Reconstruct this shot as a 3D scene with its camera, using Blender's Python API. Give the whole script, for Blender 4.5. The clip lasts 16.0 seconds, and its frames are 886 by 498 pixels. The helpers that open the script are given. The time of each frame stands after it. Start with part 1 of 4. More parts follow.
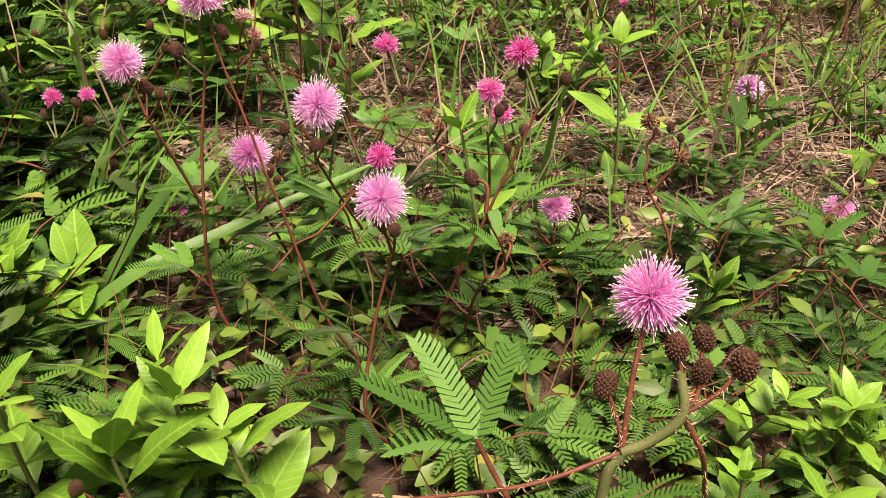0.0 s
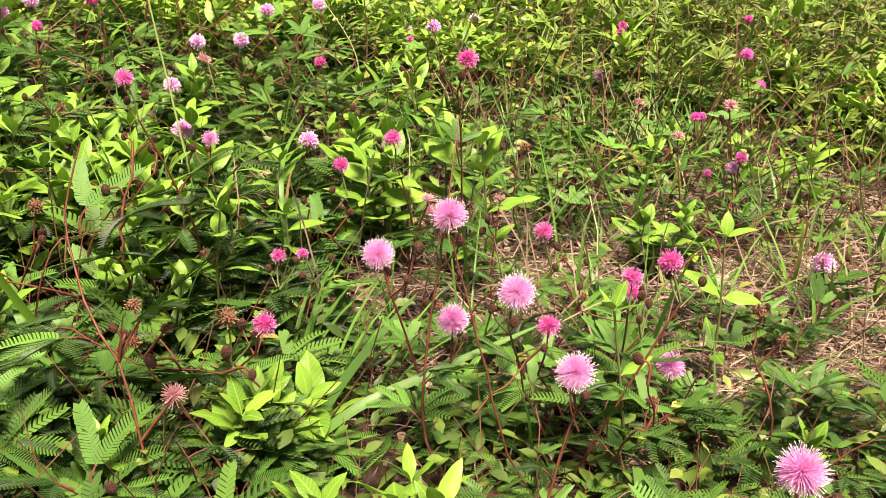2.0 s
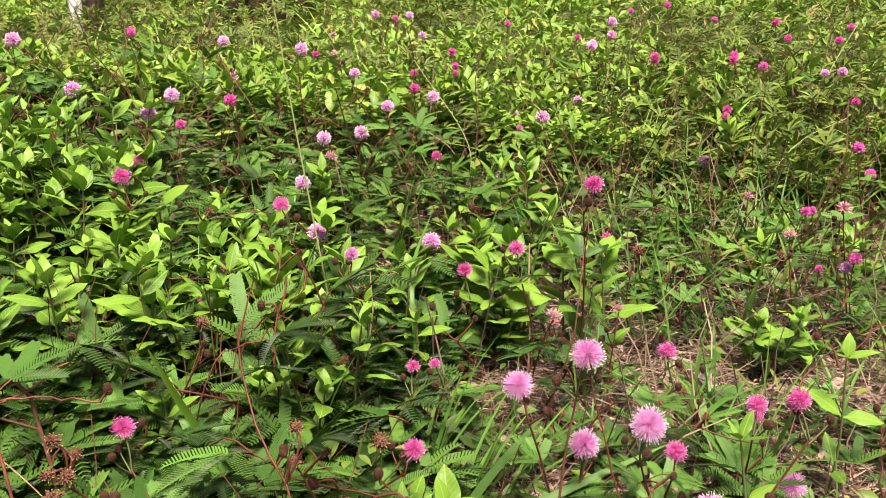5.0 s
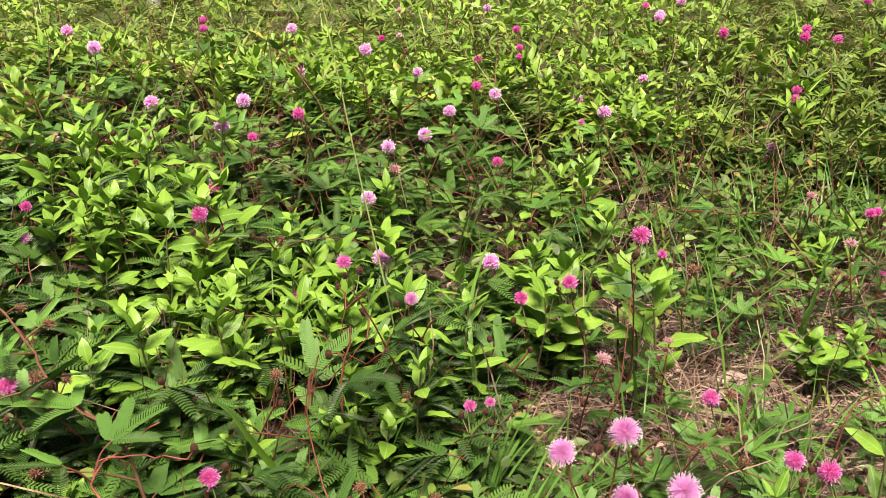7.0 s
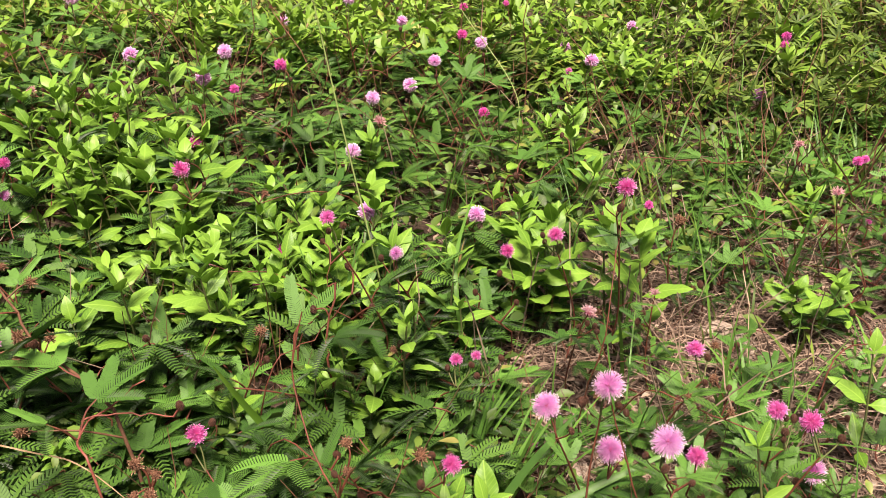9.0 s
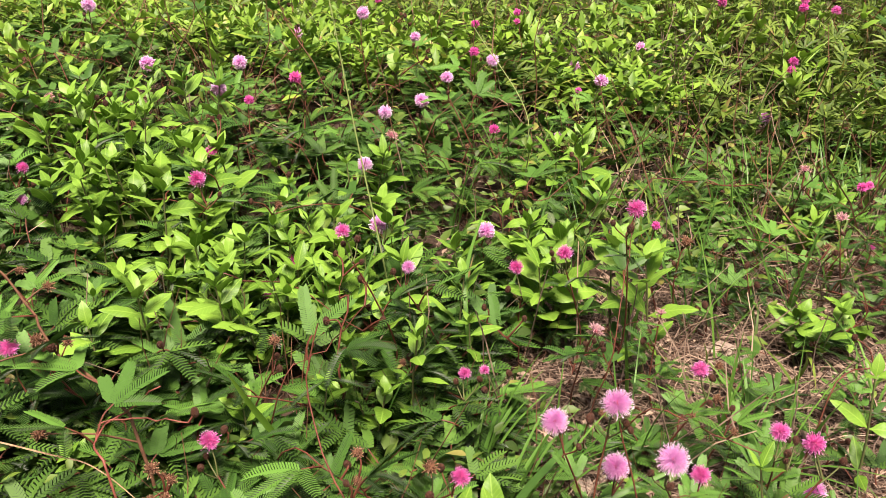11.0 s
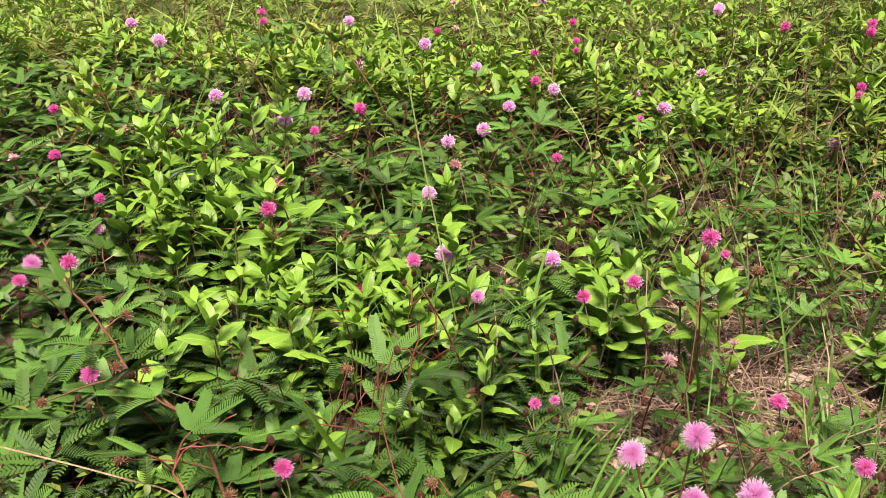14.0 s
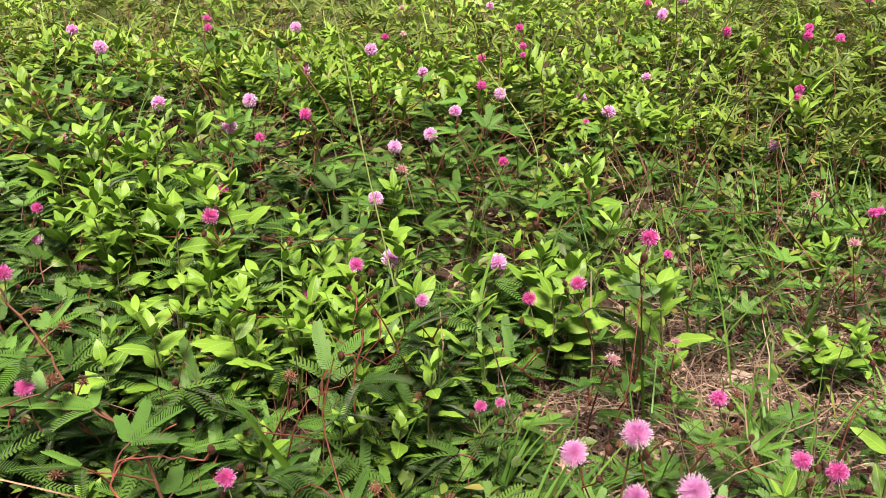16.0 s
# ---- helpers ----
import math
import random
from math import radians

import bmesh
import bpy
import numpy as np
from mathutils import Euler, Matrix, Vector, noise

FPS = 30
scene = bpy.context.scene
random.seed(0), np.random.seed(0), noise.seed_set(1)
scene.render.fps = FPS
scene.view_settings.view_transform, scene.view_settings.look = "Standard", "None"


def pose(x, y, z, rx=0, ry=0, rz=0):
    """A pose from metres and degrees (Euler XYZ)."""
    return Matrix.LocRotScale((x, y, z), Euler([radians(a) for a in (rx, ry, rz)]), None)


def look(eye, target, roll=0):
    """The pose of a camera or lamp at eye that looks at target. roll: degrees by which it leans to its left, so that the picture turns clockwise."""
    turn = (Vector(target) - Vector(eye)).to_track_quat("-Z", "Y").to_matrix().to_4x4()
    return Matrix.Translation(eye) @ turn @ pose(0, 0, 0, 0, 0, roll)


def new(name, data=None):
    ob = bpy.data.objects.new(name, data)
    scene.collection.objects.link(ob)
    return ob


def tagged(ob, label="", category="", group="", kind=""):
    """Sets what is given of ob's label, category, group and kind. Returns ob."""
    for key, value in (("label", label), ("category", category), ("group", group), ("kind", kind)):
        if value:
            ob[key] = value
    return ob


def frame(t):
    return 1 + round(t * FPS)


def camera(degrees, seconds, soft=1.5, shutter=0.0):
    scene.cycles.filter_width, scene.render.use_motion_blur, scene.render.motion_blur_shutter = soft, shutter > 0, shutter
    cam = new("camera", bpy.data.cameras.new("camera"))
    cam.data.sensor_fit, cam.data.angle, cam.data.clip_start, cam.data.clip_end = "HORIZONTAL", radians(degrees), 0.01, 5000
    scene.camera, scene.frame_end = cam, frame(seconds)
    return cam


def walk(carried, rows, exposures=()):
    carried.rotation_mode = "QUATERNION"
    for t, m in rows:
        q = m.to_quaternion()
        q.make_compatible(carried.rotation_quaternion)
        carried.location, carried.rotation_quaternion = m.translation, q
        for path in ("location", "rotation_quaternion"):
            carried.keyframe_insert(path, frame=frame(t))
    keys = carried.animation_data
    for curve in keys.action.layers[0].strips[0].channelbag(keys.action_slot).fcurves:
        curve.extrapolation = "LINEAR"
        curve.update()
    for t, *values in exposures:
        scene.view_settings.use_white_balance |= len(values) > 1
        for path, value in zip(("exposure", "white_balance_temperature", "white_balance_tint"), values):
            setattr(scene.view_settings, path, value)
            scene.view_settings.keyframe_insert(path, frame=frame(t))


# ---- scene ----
cam = camera(55.0, 16.0, soft=0.55)
PATH = [
    (0, (-0.002, 0.035, 0.296), (-0.024, 1.81, -0.626), -1.1),
    (0.5, (-0.016, 0.003, 0.329), (-0.042, 1.815, -0.517), -0.2),
    (1, (-0.034, -0.032, 0.354), (-0.076, 1.812, -0.42), 0.1),
    (1.5, (-0.052, -0.051, 0.368), (-0.118, 1.812, -0.357), 0.8),
    (2, (-0.071, -0.059, 0.373), (-0.179, 1.81, -0.331), 1.3),
    (2.5, (-0.072, -0.06, 0.374), (-0.209, 1.81, -0.322), 1.1),
    (3, (-0.076, -0.069, 0.379), (-0.228, 1.804, -0.304), 1.0),
    (3.5, (-0.082, -0.068, 0.386), (-0.258, 1.808, -0.283), 1.3),
    (4, (-0.091, -0.072, 0.403), (-0.305, 1.808, -0.245), 1.7),
    (4.5, (-0.097, -0.074, 0.415), (-0.356, 1.809, -0.207), 1.2),
    (5, (-0.102, -0.081, 0.433), (-0.408, 1.799, -0.176), 0.3),
    (5.2, (-0.103, -0.086, 0.444), (-0.433, 1.791, -0.164), 0.1),
    (7.3, (-0.079, -0.075, 0.535), (-0.564, 1.696, -0.256), -3.0),
    (7.5, (-0.077, -0.071, 0.531), (-0.559, 1.697, -0.272), -3.5),
    (8, (-0.076, -0.067, 0.526), (-0.557, 1.683, -0.314), -3.9),
    (8.5, (-0.078, -0.07, 0.525), (-0.549, 1.672, -0.337), -3.7),
    (8.7, (-0.079, -0.071, 0.529), (-0.539, 1.668, -0.346), -3.4),
    (10.8, (-0.086, -0.082, 0.541), (-0.521, 1.668, -0.323), -1.4),
    (11, (-0.087, -0.084, 0.542), (-0.534, 1.669, -0.311), -1.4),
    (11.5, (-0.09, -0.086, 0.544), (-0.577, 1.668, -0.283), -2.1),
    (12, (-0.098, -0.089, 0.545), (-0.627, 1.66, -0.269), -2.7),
    (12.5, (-0.102, -0.091, 0.546), (-0.657, 1.653, -0.261), -2.8),
    (13, (-0.1, -0.091, 0.546), (-0.663, 1.654, -0.251), -2.9),
    (13.5, (-0.099, -0.092, 0.547), (-0.663, 1.656, -0.245), -3.0),
    (14, (-0.102, -0.089, 0.545), (-0.667, 1.659, -0.246), -2.9),
    (14.5, (-0.105, -0.086, 0.542), (-0.662, 1.661, -0.256), -2.7),
    (15, (-0.099, -0.086, 0.542), (-0.624, 1.672, -0.255), -2.7),
    (15.5, (-0.093, -0.085, 0.54), (-0.583, 1.686, -0.247), -2.8),
    (16, (-0.091, -0.086, 0.542), (-0.561, 1.694, -0.239), -2.6),
]
EXPOSE = 1.1
SKY, SUN, SUN_ANGLE, SUN_UP, SUN_TURN = 0.043, 5.0, 22, 68, 158
walk(cam, [(t, look(eye, target, roll)) for t, eye, target, roll in PATH], [(t, EXPOSE + more, kelvin, tint) for t, more, kelvin, tint in (
    (0, 0.0, 7900, 20), (1, 0.3, 7900, 20), (2.5, 0.4, 7900, 20), (3, 0.27, 7700, 20), (4, 0.15, 7300, 20), (5, 0.06, 7250, 22), (8, 0.03, 7250, 23), (16, -0.02, 7250, 23))])

# ---- daylight: bright overcast, high soft sun ----
world = bpy.data.worlds.new("overcast_sky")
scene.world = world
world.use_nodes = True
wn = world.node_tree
sky = wn.nodes.new("ShaderNodeTexSky")
sky.sky_type = "NISHITA"
sky.sun_disc = False
sky.sun_elevation, sky.sun_rotation = radians(SUN_UP), radians(SUN_TURN)
sky.dust_density, sky.air_density = 4.0, 1.0
wn.links.new(sky.outputs[0], wn.nodes["Background"].inputs[0])
wn.nodes["Background"].inputs[1].default_value = SKY
sun = new("sun", bpy.data.lights.new("sun", "SUN"))
sun.data.energy, sun.data.angle, sun.data.color = SUN, radians(SUN_ANGLE), (1.0, 0.96, 0.88)
sun_flat = math.cos(radians(SUN_UP))
sun.matrix_world = look((0, 0, 5), (-5 * sun_flat * math.sin(radians(SUN_TURN)), -5 * sun_flat * math.cos(radians(SUN_TURN)), 5 - 5 * math.sin(radians(SUN_UP))))


# ---- materials ----
def veins(n, l, colour, strength, light):
    """Paler midrib and side veins on a leaf one unit long that lies along its own x axis."""
    def calc(op, a, b=0.0):
        node = n.new("ShaderNodeMath")
        node.operation = op
        for slot, value in enumerate((a, b)):
            if isinstance(value, (int, float)):
                node.inputs[slot].default_value = value
            else:
                l.new(value, node.inputs[slot])
        return node.outputs[0]

    xyz = n.new("ShaderNodeSeparateXYZ")
    l.new(n.new("ShaderNodeTexCoord").outputs["Object"], xyz.inputs[0])
    off = calc("ABSOLUTE", xyz.outputs[1])
    wave = calc("SINE", calc("MULTIPLY", calc("SUBTRACT", xyz.outputs[0], calc("MULTIPLY", off, 0.9)), 62.0))
    side = calc("POWER", calc("MAXIMUM", wave, 0.0), 7.0)
    rib = calc("LESS_THAN", off, 0.013)
    both = calc("MAXIMUM", calc("MULTIPLY", side, 0.6), rib)
    mix = n.new("ShaderNodeMix")
    mix.data_type = "RGBA"
    l.new(calc("MULTIPLY", both, strength), mix.inputs[0])
    l.new(colour, mix.inputs[6])
    mix.inputs[7].default_value = (min(1, light[0] * 1.5), min(1, light[1] * 1.3), light[2] * 1.7, 1)
    return mix.outputs[2]


def leafy(name, dark, light, rough=0.45, translucent=0.3, island=False, vein=0.0, warm=None, gloss=0.34):
    """Leaf: colour varies from leaf to leaf, with mottling and a fine relief."""
    m = bpy.data.materials.new(name)
    m.use_nodes = True
    n, l = m.node_tree.nodes, m.node_tree.links
    bsdf, out = n["Principled BSDF"], n["Material Output"]
    ramp = n.new("ShaderNodeValToRGB")
    ramp.color_ramp.elements[0].color = (*dark, 1)
    ramp.color_ramp.elements[1].color = (*light, 1)
    if warm:
        ramp.color_ramp.elements[1].position = 0.93
        e = ramp.color_ramp.elements.new(0.985)
        e.color = (*warm, 1)
    which = n.new("ShaderNodeNewGeometry" if island else "ShaderNodeObjectInfo").outputs["Random Per Island" if island else "Random"]
    coord = n.new("ShaderNodeNewGeometry").outputs["Position"]
    noise_a = n.new("ShaderNodeTexNoise")
    noise_a.inputs["Scale"].default_value = 90
    noise_a.inputs["Detail"].default_value = 4
    l.new(coord, noise_a.inputs["Vector"])
    add = n.new("ShaderNodeMath")
    add.operation = "MULTIPLY_ADD"
    add.inputs[1].default_value = 0.35
    l.new(noise_a.outputs[0], add.inputs[0])
    sub = n.new("ShaderNodeMath")
    sub.operation = "SUBTRACT"
    sub.inputs[1].default_value = 0.17
    l.new(which, sub.inputs[0])
    l.new(sub.outputs[0], add.inputs[2])
    l.new(add.outputs[0], ramp.inputs[0])
    colour = ramp.outputs[0]
    if vein:
        colour = veins(n, l, colour, vein, light)
    l.new(colour, bsdf.inputs["Base Color"])
    bsdf.inputs["Roughness"].default_value = rough
    bsdf.inputs["Specular IOR Level"].default_value = gloss
    fine = n.new("ShaderNodeTexNoise")
    fine.inputs["Scale"].default_value = 700
    l.new(coord, fine.inputs["Vector"])
    bump = n.new("ShaderNodeBump")
    bump.inputs["Strength"].default_value, bump.inputs["Distance"].default_value = 0.25, 0.0006
    l.new(fine.outputs[0], bump.inputs["Height"])
    l.new(bump.outputs[0], bsdf.inputs["Normal"])
    if translucent:
        tr, mix = n.new("ShaderNodeBsdfTranslucent"), n.new("ShaderNodeMixShader")
        mix.inputs[0].default_value = translucent
        l.new(colour, tr.inputs[0])
        l.new(bsdf.outputs[0], mix.inputs[1])
        l.new(tr.outputs[0], mix.inputs[2])
        l.new(mix.outputs[0], out.inputs[0])
    return m


def matter(name, dark, light, scale, rough=0.7, bump_size=0.002, bump=0.5, spread=(0.3, 0.7)):
    """Stem, bark, soil or stone: two colours mottled at two scales, with relief."""
    m = bpy.data.materials.new(name)
    m.use_nodes = True
    n, l = m.node_tree.nodes, m.node_tree.links
    bsdf = n["Principled BSDF"]
    coord = n.new("ShaderNodeNewGeometry").outputs["Position"]
    a, b = n.new("ShaderNodeTexNoise"), n.new("ShaderNodeTexNoise")
    for node, s, d in ((a, scale, 6), (b, scale * 7, 4)):
        node.inputs["Scale"].default_value, node.inputs["Detail"].default_value = s, d
        l.new(coord, node.inputs["Vector"])
    both = n.new("ShaderNodeMath")
    both.operation = "MULTIPLY_ADD"
    both.inputs[1].default_value = 0.45
    l.new(b.outputs[0], both.inputs[0])
    half = n.new("ShaderNodeMath")
    half.operation = "MULTIPLY"
    half.inputs[1].default_value = 0.55
    l.new(a.outputs[0], half.inputs[0])
    l.new(half.outputs[0], both.inputs[2])
    ramp = n.new("ShaderNodeValToRGB")
    for e, c, p in zip(ramp.color_ramp.elements, (dark, light), spread):
        e.color, e.position = (*c, 1), p
    l.new(both.outputs[0], ramp.inputs[0])
    l.new(ramp.outputs[0], bsdf.inputs["Base Color"])
    bsdf.inputs["Roughness"].default_value = rough
    bsdf.inputs["Specular IOR Level"].default_value = 0.25
    bp = n.new("ShaderNodeBump")
    bp.inputs["Strength"].default_value, bp.inputs["Distance"].default_value = bump, bump_size
    l.new(both.outputs[0], bp.inputs["Height"])
    l.new(bp.outputs[0], bsdf.inputs["Normal"])
    return m


MIMOSA = leafy("mimosa_leaf_green", (0.036, 0.100, 0.017), (0.100, 0.235, 0.038), 0.48, 0.14, gloss=0.2)
MIMOSA_FAR = leafy("mimosa_leaf_mass", (0.048, 0.09, 0.016), (0.155, 0.235, 0.036), 0.5, 0.14, True, warm=(0.22, 0.15, 0.06), gloss=0.2)
# shade in the gaps between leaflets, given as a dark green
GAP_SHADE = leafy("leaflet_gap_shade", (0.010, 0.026, 0.006), (0.022, 0.048, 0.010), 0.5, 0.1)
# darker copy of the mimosa green: the low layer's shade is in its colour
LOW_MIMOSA_SHADED = leafy("mimosa_leaf_low_shaded", (0.026, 0.072, 0.013), (0.078, 0.17, 0.027), 0.5, 0.1, True, gloss=0.16)
BROAD = leafy("broad_leaf_green", (0.078, 0.182, 0.018), (0.180, 0.345, 0.042), 0.44, 0.18, vein=0.5, gloss=0.28)
BROAD_FAR = leafy("broad_leaf_mass", (0.085, 0.18, 0.018), (0.205, 0.36, 0.042), 0.47, 0.18, True, warm=(0.32, 0.30, 0.07))
# undergrowth green kept dark to deepen the shade below the plants
LOW = leafy("undergrowth_leaf_shaded", (0.030, 0.06, 0.012), (0.115, 0.19, 0.028), 0.5, 0.08, True, warm=(0.20, 0.19, 0.05))
GRASS = leafy("grass_blade_green", (0.05, 0.14, 0.022), (0.13, 0.28, 0.045), 0.42, 0.35)
STALK = leafy("grass_stalk_pale", (0.36, 0.46, 0.16), (0.5, 0.55, 0.24), 0.5, 0.4)
REDSTEM = matter("red_brown_stem", (0.055, 0.018, 0.012), (0.20, 0.062, 0.038), 160, 0.55, 0.0005)
GREENSTEM = matter("green_stem", (0.07, 0.10, 0.03), (0.15, 0.14, 0.06), 160, 0.55, 0.0005)
HAIR = matter("pale_stem_hairs", (0.35, 0.25, 0.15), (0.5, 0.4, 0.25), 200, 0.6, 0.0002)
PINK = leafy("pale_pink_filament", (0.95, 0.50, 0.84), (0.98, 0.63, 0.92), 0.7, 0.6)
PINKTIP = leafy("pinkish_white_tip", (0.96, 0.74, 0.90), (0.98, 0.84, 0.94), 0.7, 0.4)
MAGENTA = leafy("magenta_filament", (0.86, 0.16, 0.54), (0.94, 0.28, 0.70), 0.7, 0.5)
MAGTIP = leafy("pink_tip", (0.86, 0.38, 0.70), (0.92, 0.52, 0.80), 0.6, 0.2)
FADED = leafy("faded_pink_filament", (0.62, 0.30, 0.34), (0.80, 0.52, 0.58), 0.7, 0.2)
FADETIP = leafy("withered_tip", (0.55, 0.36, 0.24), (0.75, 0.6, 0.5), 0.7, 0.2)
CORE = matter("rose_red_flower_core", (0.70, 0.10, 0.22), (0.85, 0.30, 0.38), 300, 0.6, 0.0005)
BUD = matter("dark_brown_bud", (0.018, 0.012, 0.007), (0.10, 0.036, 0.02), 350, 0.6, 0.0006)
DRY = matter("dry_tan_seedhead", (0.06, 0.026, 0.016), (0.23, 0.11, 0.06), 300, 0.8, 0.0008)
STRAWTIP = matter("dry_bristle", (0.15, 0.085, 0.045), (0.42, 0.29, 0.17), 300, 0.8, 0.0004)
BROWNSTEM = matter("brown_stem", (0.05, 0.024, 0.014), (0.19, 0.09, 0.05), 120, 0.6, 0.0006)
PINKSTEM = matter("pinkish_red_stem", (0.13, 0.034, 0.026), (0.30, 0.10, 0.07), 150, 0.5, 0.0004)
STRAW = leafy("straw", (0.06, 0.036, 0.028), (0.37, 0.265, 0.19), 0.75, 0.0, True)
DEADLEAF = leafy("dead_leaf", (0.08, 0.045, 0.033), (0.44, 0.32, 0.23), 0.75, 0.15, True)
SOIL = matter("stony_soil", (0.020, 0.013, 0.009), (0.12, 0.08, 0.055), 22, 0.95, 0.006, 0.9, (0.36, 0.66))
WEEDY = matter("low_weedy_ground", (0.022, 0.030, 0.009), (0.085, 0.12, 0.026), 26, 0.9, 0.01, 0.9, (0.32, 0.68))
STONE = matter("pale_stone", (0.22, 0.17, 0.13), (0.46, 0.38, 0.30), 40, 0.85, 0.002, 0.6)
BARK = matter("dark_bark", (0.02, 0.012, 0.01), (0.06, 0.035, 0.028), 25, 0.9, 0.01, 0.8)
WHITEPAINT = matter("white_painted_concrete", (0.6, 0.6, 0.58), (0.8, 0.8, 0.78), 15, 0.7, 0.002, 0.3)


# ---- mesh helpers: arrays of points, triangles and material slots ----
def join(parts):
    vs, ts, ms, k = [], [], [], 0
    for v, t, m in parts:
        vs.append(v), ts.append(np.asarray(t) + k), ms.append(m)
        k += len(v)
    return np.concatenate(vs), np.concatenate(ts), np.concatenate(ms)


def to_mesh(name, geo, materials, smooth=True):
    v, t, m = geo
    me = bpy.data.meshes.new(name)
    me.vertices.add(len(v))
    me.vertices.foreach_set("co", np.asarray(v, np.float32).ravel())
    me.loops.add(3 * len(t))
    me.loops.foreach_set("vertex_index", np.asarray(t, np.int32).ravel())
    me.polygons.add(len(t))
    me.polygons.foreach_set("loop_start", np.arange(0, 3 * len(t), 3, dtype=np.int32))
    me.polygons.foreach_set("material_index", np.asarray(m, np.int32))
    me.polygons.foreach_set("use_smooth", np.full(len(t), smooth))
    for x in materials:
        me.materials.append(x)
    me.update()
    me.validate()
    return me


def moved(geo, m):
    v, t, s = geo
    r = np.array(m.to_3x3())
    return v @ r.T + np.array(m.translation), t, s


def tube(points, radii, sides=5, slot=0):
    p = np.array(points, float)
    n = len(p)
    r = np.interp(np.linspace(0, 1, n), np.linspace(0, 1, len(radii)), radii)
    d = np.gradient(p, axis=0)
    d /= np.linalg.norm(d, axis=1)[:, None] + 1e-12
    ref = np.array((0.31, 0.95, 0.05)) if abs(d[:, 2]).mean() > 0.5 else np.array((0.02, 0.05, 1.0))
    a = np.cross(d, ref)
    a /= np.linalg.norm(a, axis=1)[:, None] + 1e-12
    b = np.cross(d, a)
    ang = np.arange(sides) * 2 * math.pi / sides
    ring = np.cos(ang)[None, :, None] * a[:, None, :] + np.sin(ang)[None, :, None] * b[:, None, :]
    v = (p[:, None, :] + ring * r[:, None, None]).reshape(-1, 3)
    t = []
    for i in range(n - 1):
        for j in range(sides):
            q, w = i * sides + j, i * sides + (j + 1) % sides
            t += [(q, w, w + sides), (q, w + sides, q + sides)]
    return v, np.array(t), np.full(len(t), slot)


def curve(points, n=8):
    """A smooth line through a few points (Catmull-Rom)."""
    p = [np.array(q, float) for q in points]
    p = [2 * p[0] - p[1]] + p + [2 * p[-1] - p[-2]]
    out = []
    for i in range(1, len(p) - 2):
        for u in np.linspace(0, 1, n, endpoint=False):
            a, b, c, d = p[i - 1:i + 3]
            out.append(0.5 * (2 * b + (c - a) * u + (2 * a - 5 * b + 4 * c - d) * u * u + (3 * b - a - 3 * c + d) * u ** 3))
    return out + [p[-2]]


def thing(name, x, y, z, label, category, group="", turn=0.0):
    ob = new(name)
    ob.empty_display_size = 0.02
    ob.matrix_basis = pose(x, y, z, 0, 0, turn)
    return tagged(ob, label, category, group)


def part(name, mesh, parent, m=None, label=""):
    ob = new(name, mesh)
    ob.parent = parent
    if m is not None:
        ob.matrix_basis = m
    return tagged(ob, label)


# ---- leaf shapes ----
def blade(length, width, segs=6, fold=0.25, droop=0.3, shape=0.42, slot=0, full=0.8):
    """A simple leaf along +x: folded at its midrib, drooping towards the tip."""
    s = np.linspace(0, 1, segs + 1)
    w = width * 0.5 * np.sin(np.pi * s ** (math.log(0.5) / math.log(shape))) ** full
    w[0], w[-1] = width * 0.06, width * 0.01
    x = s * length
    z = -droop * length * s ** 2
    mid = np.stack([x, 0 * s, z], 1)
    left = np.stack([x, w, z + fold * w], 1)
    right = np.stack([x, -w, z + fold * w * 0.9], 1)
    v = np.concatenate([mid, left, right])
    k, t = segs + 1, []
    for i in range(segs):
        t += [(i, i + 1, k + i + 1), (i, k + i + 1, k + i), (i, 2 * k + i + 1, i + 1), (i, 2 * k + i, 2 * k + i + 1)]
    return v, np.array(t), np.full(len(t), slot)


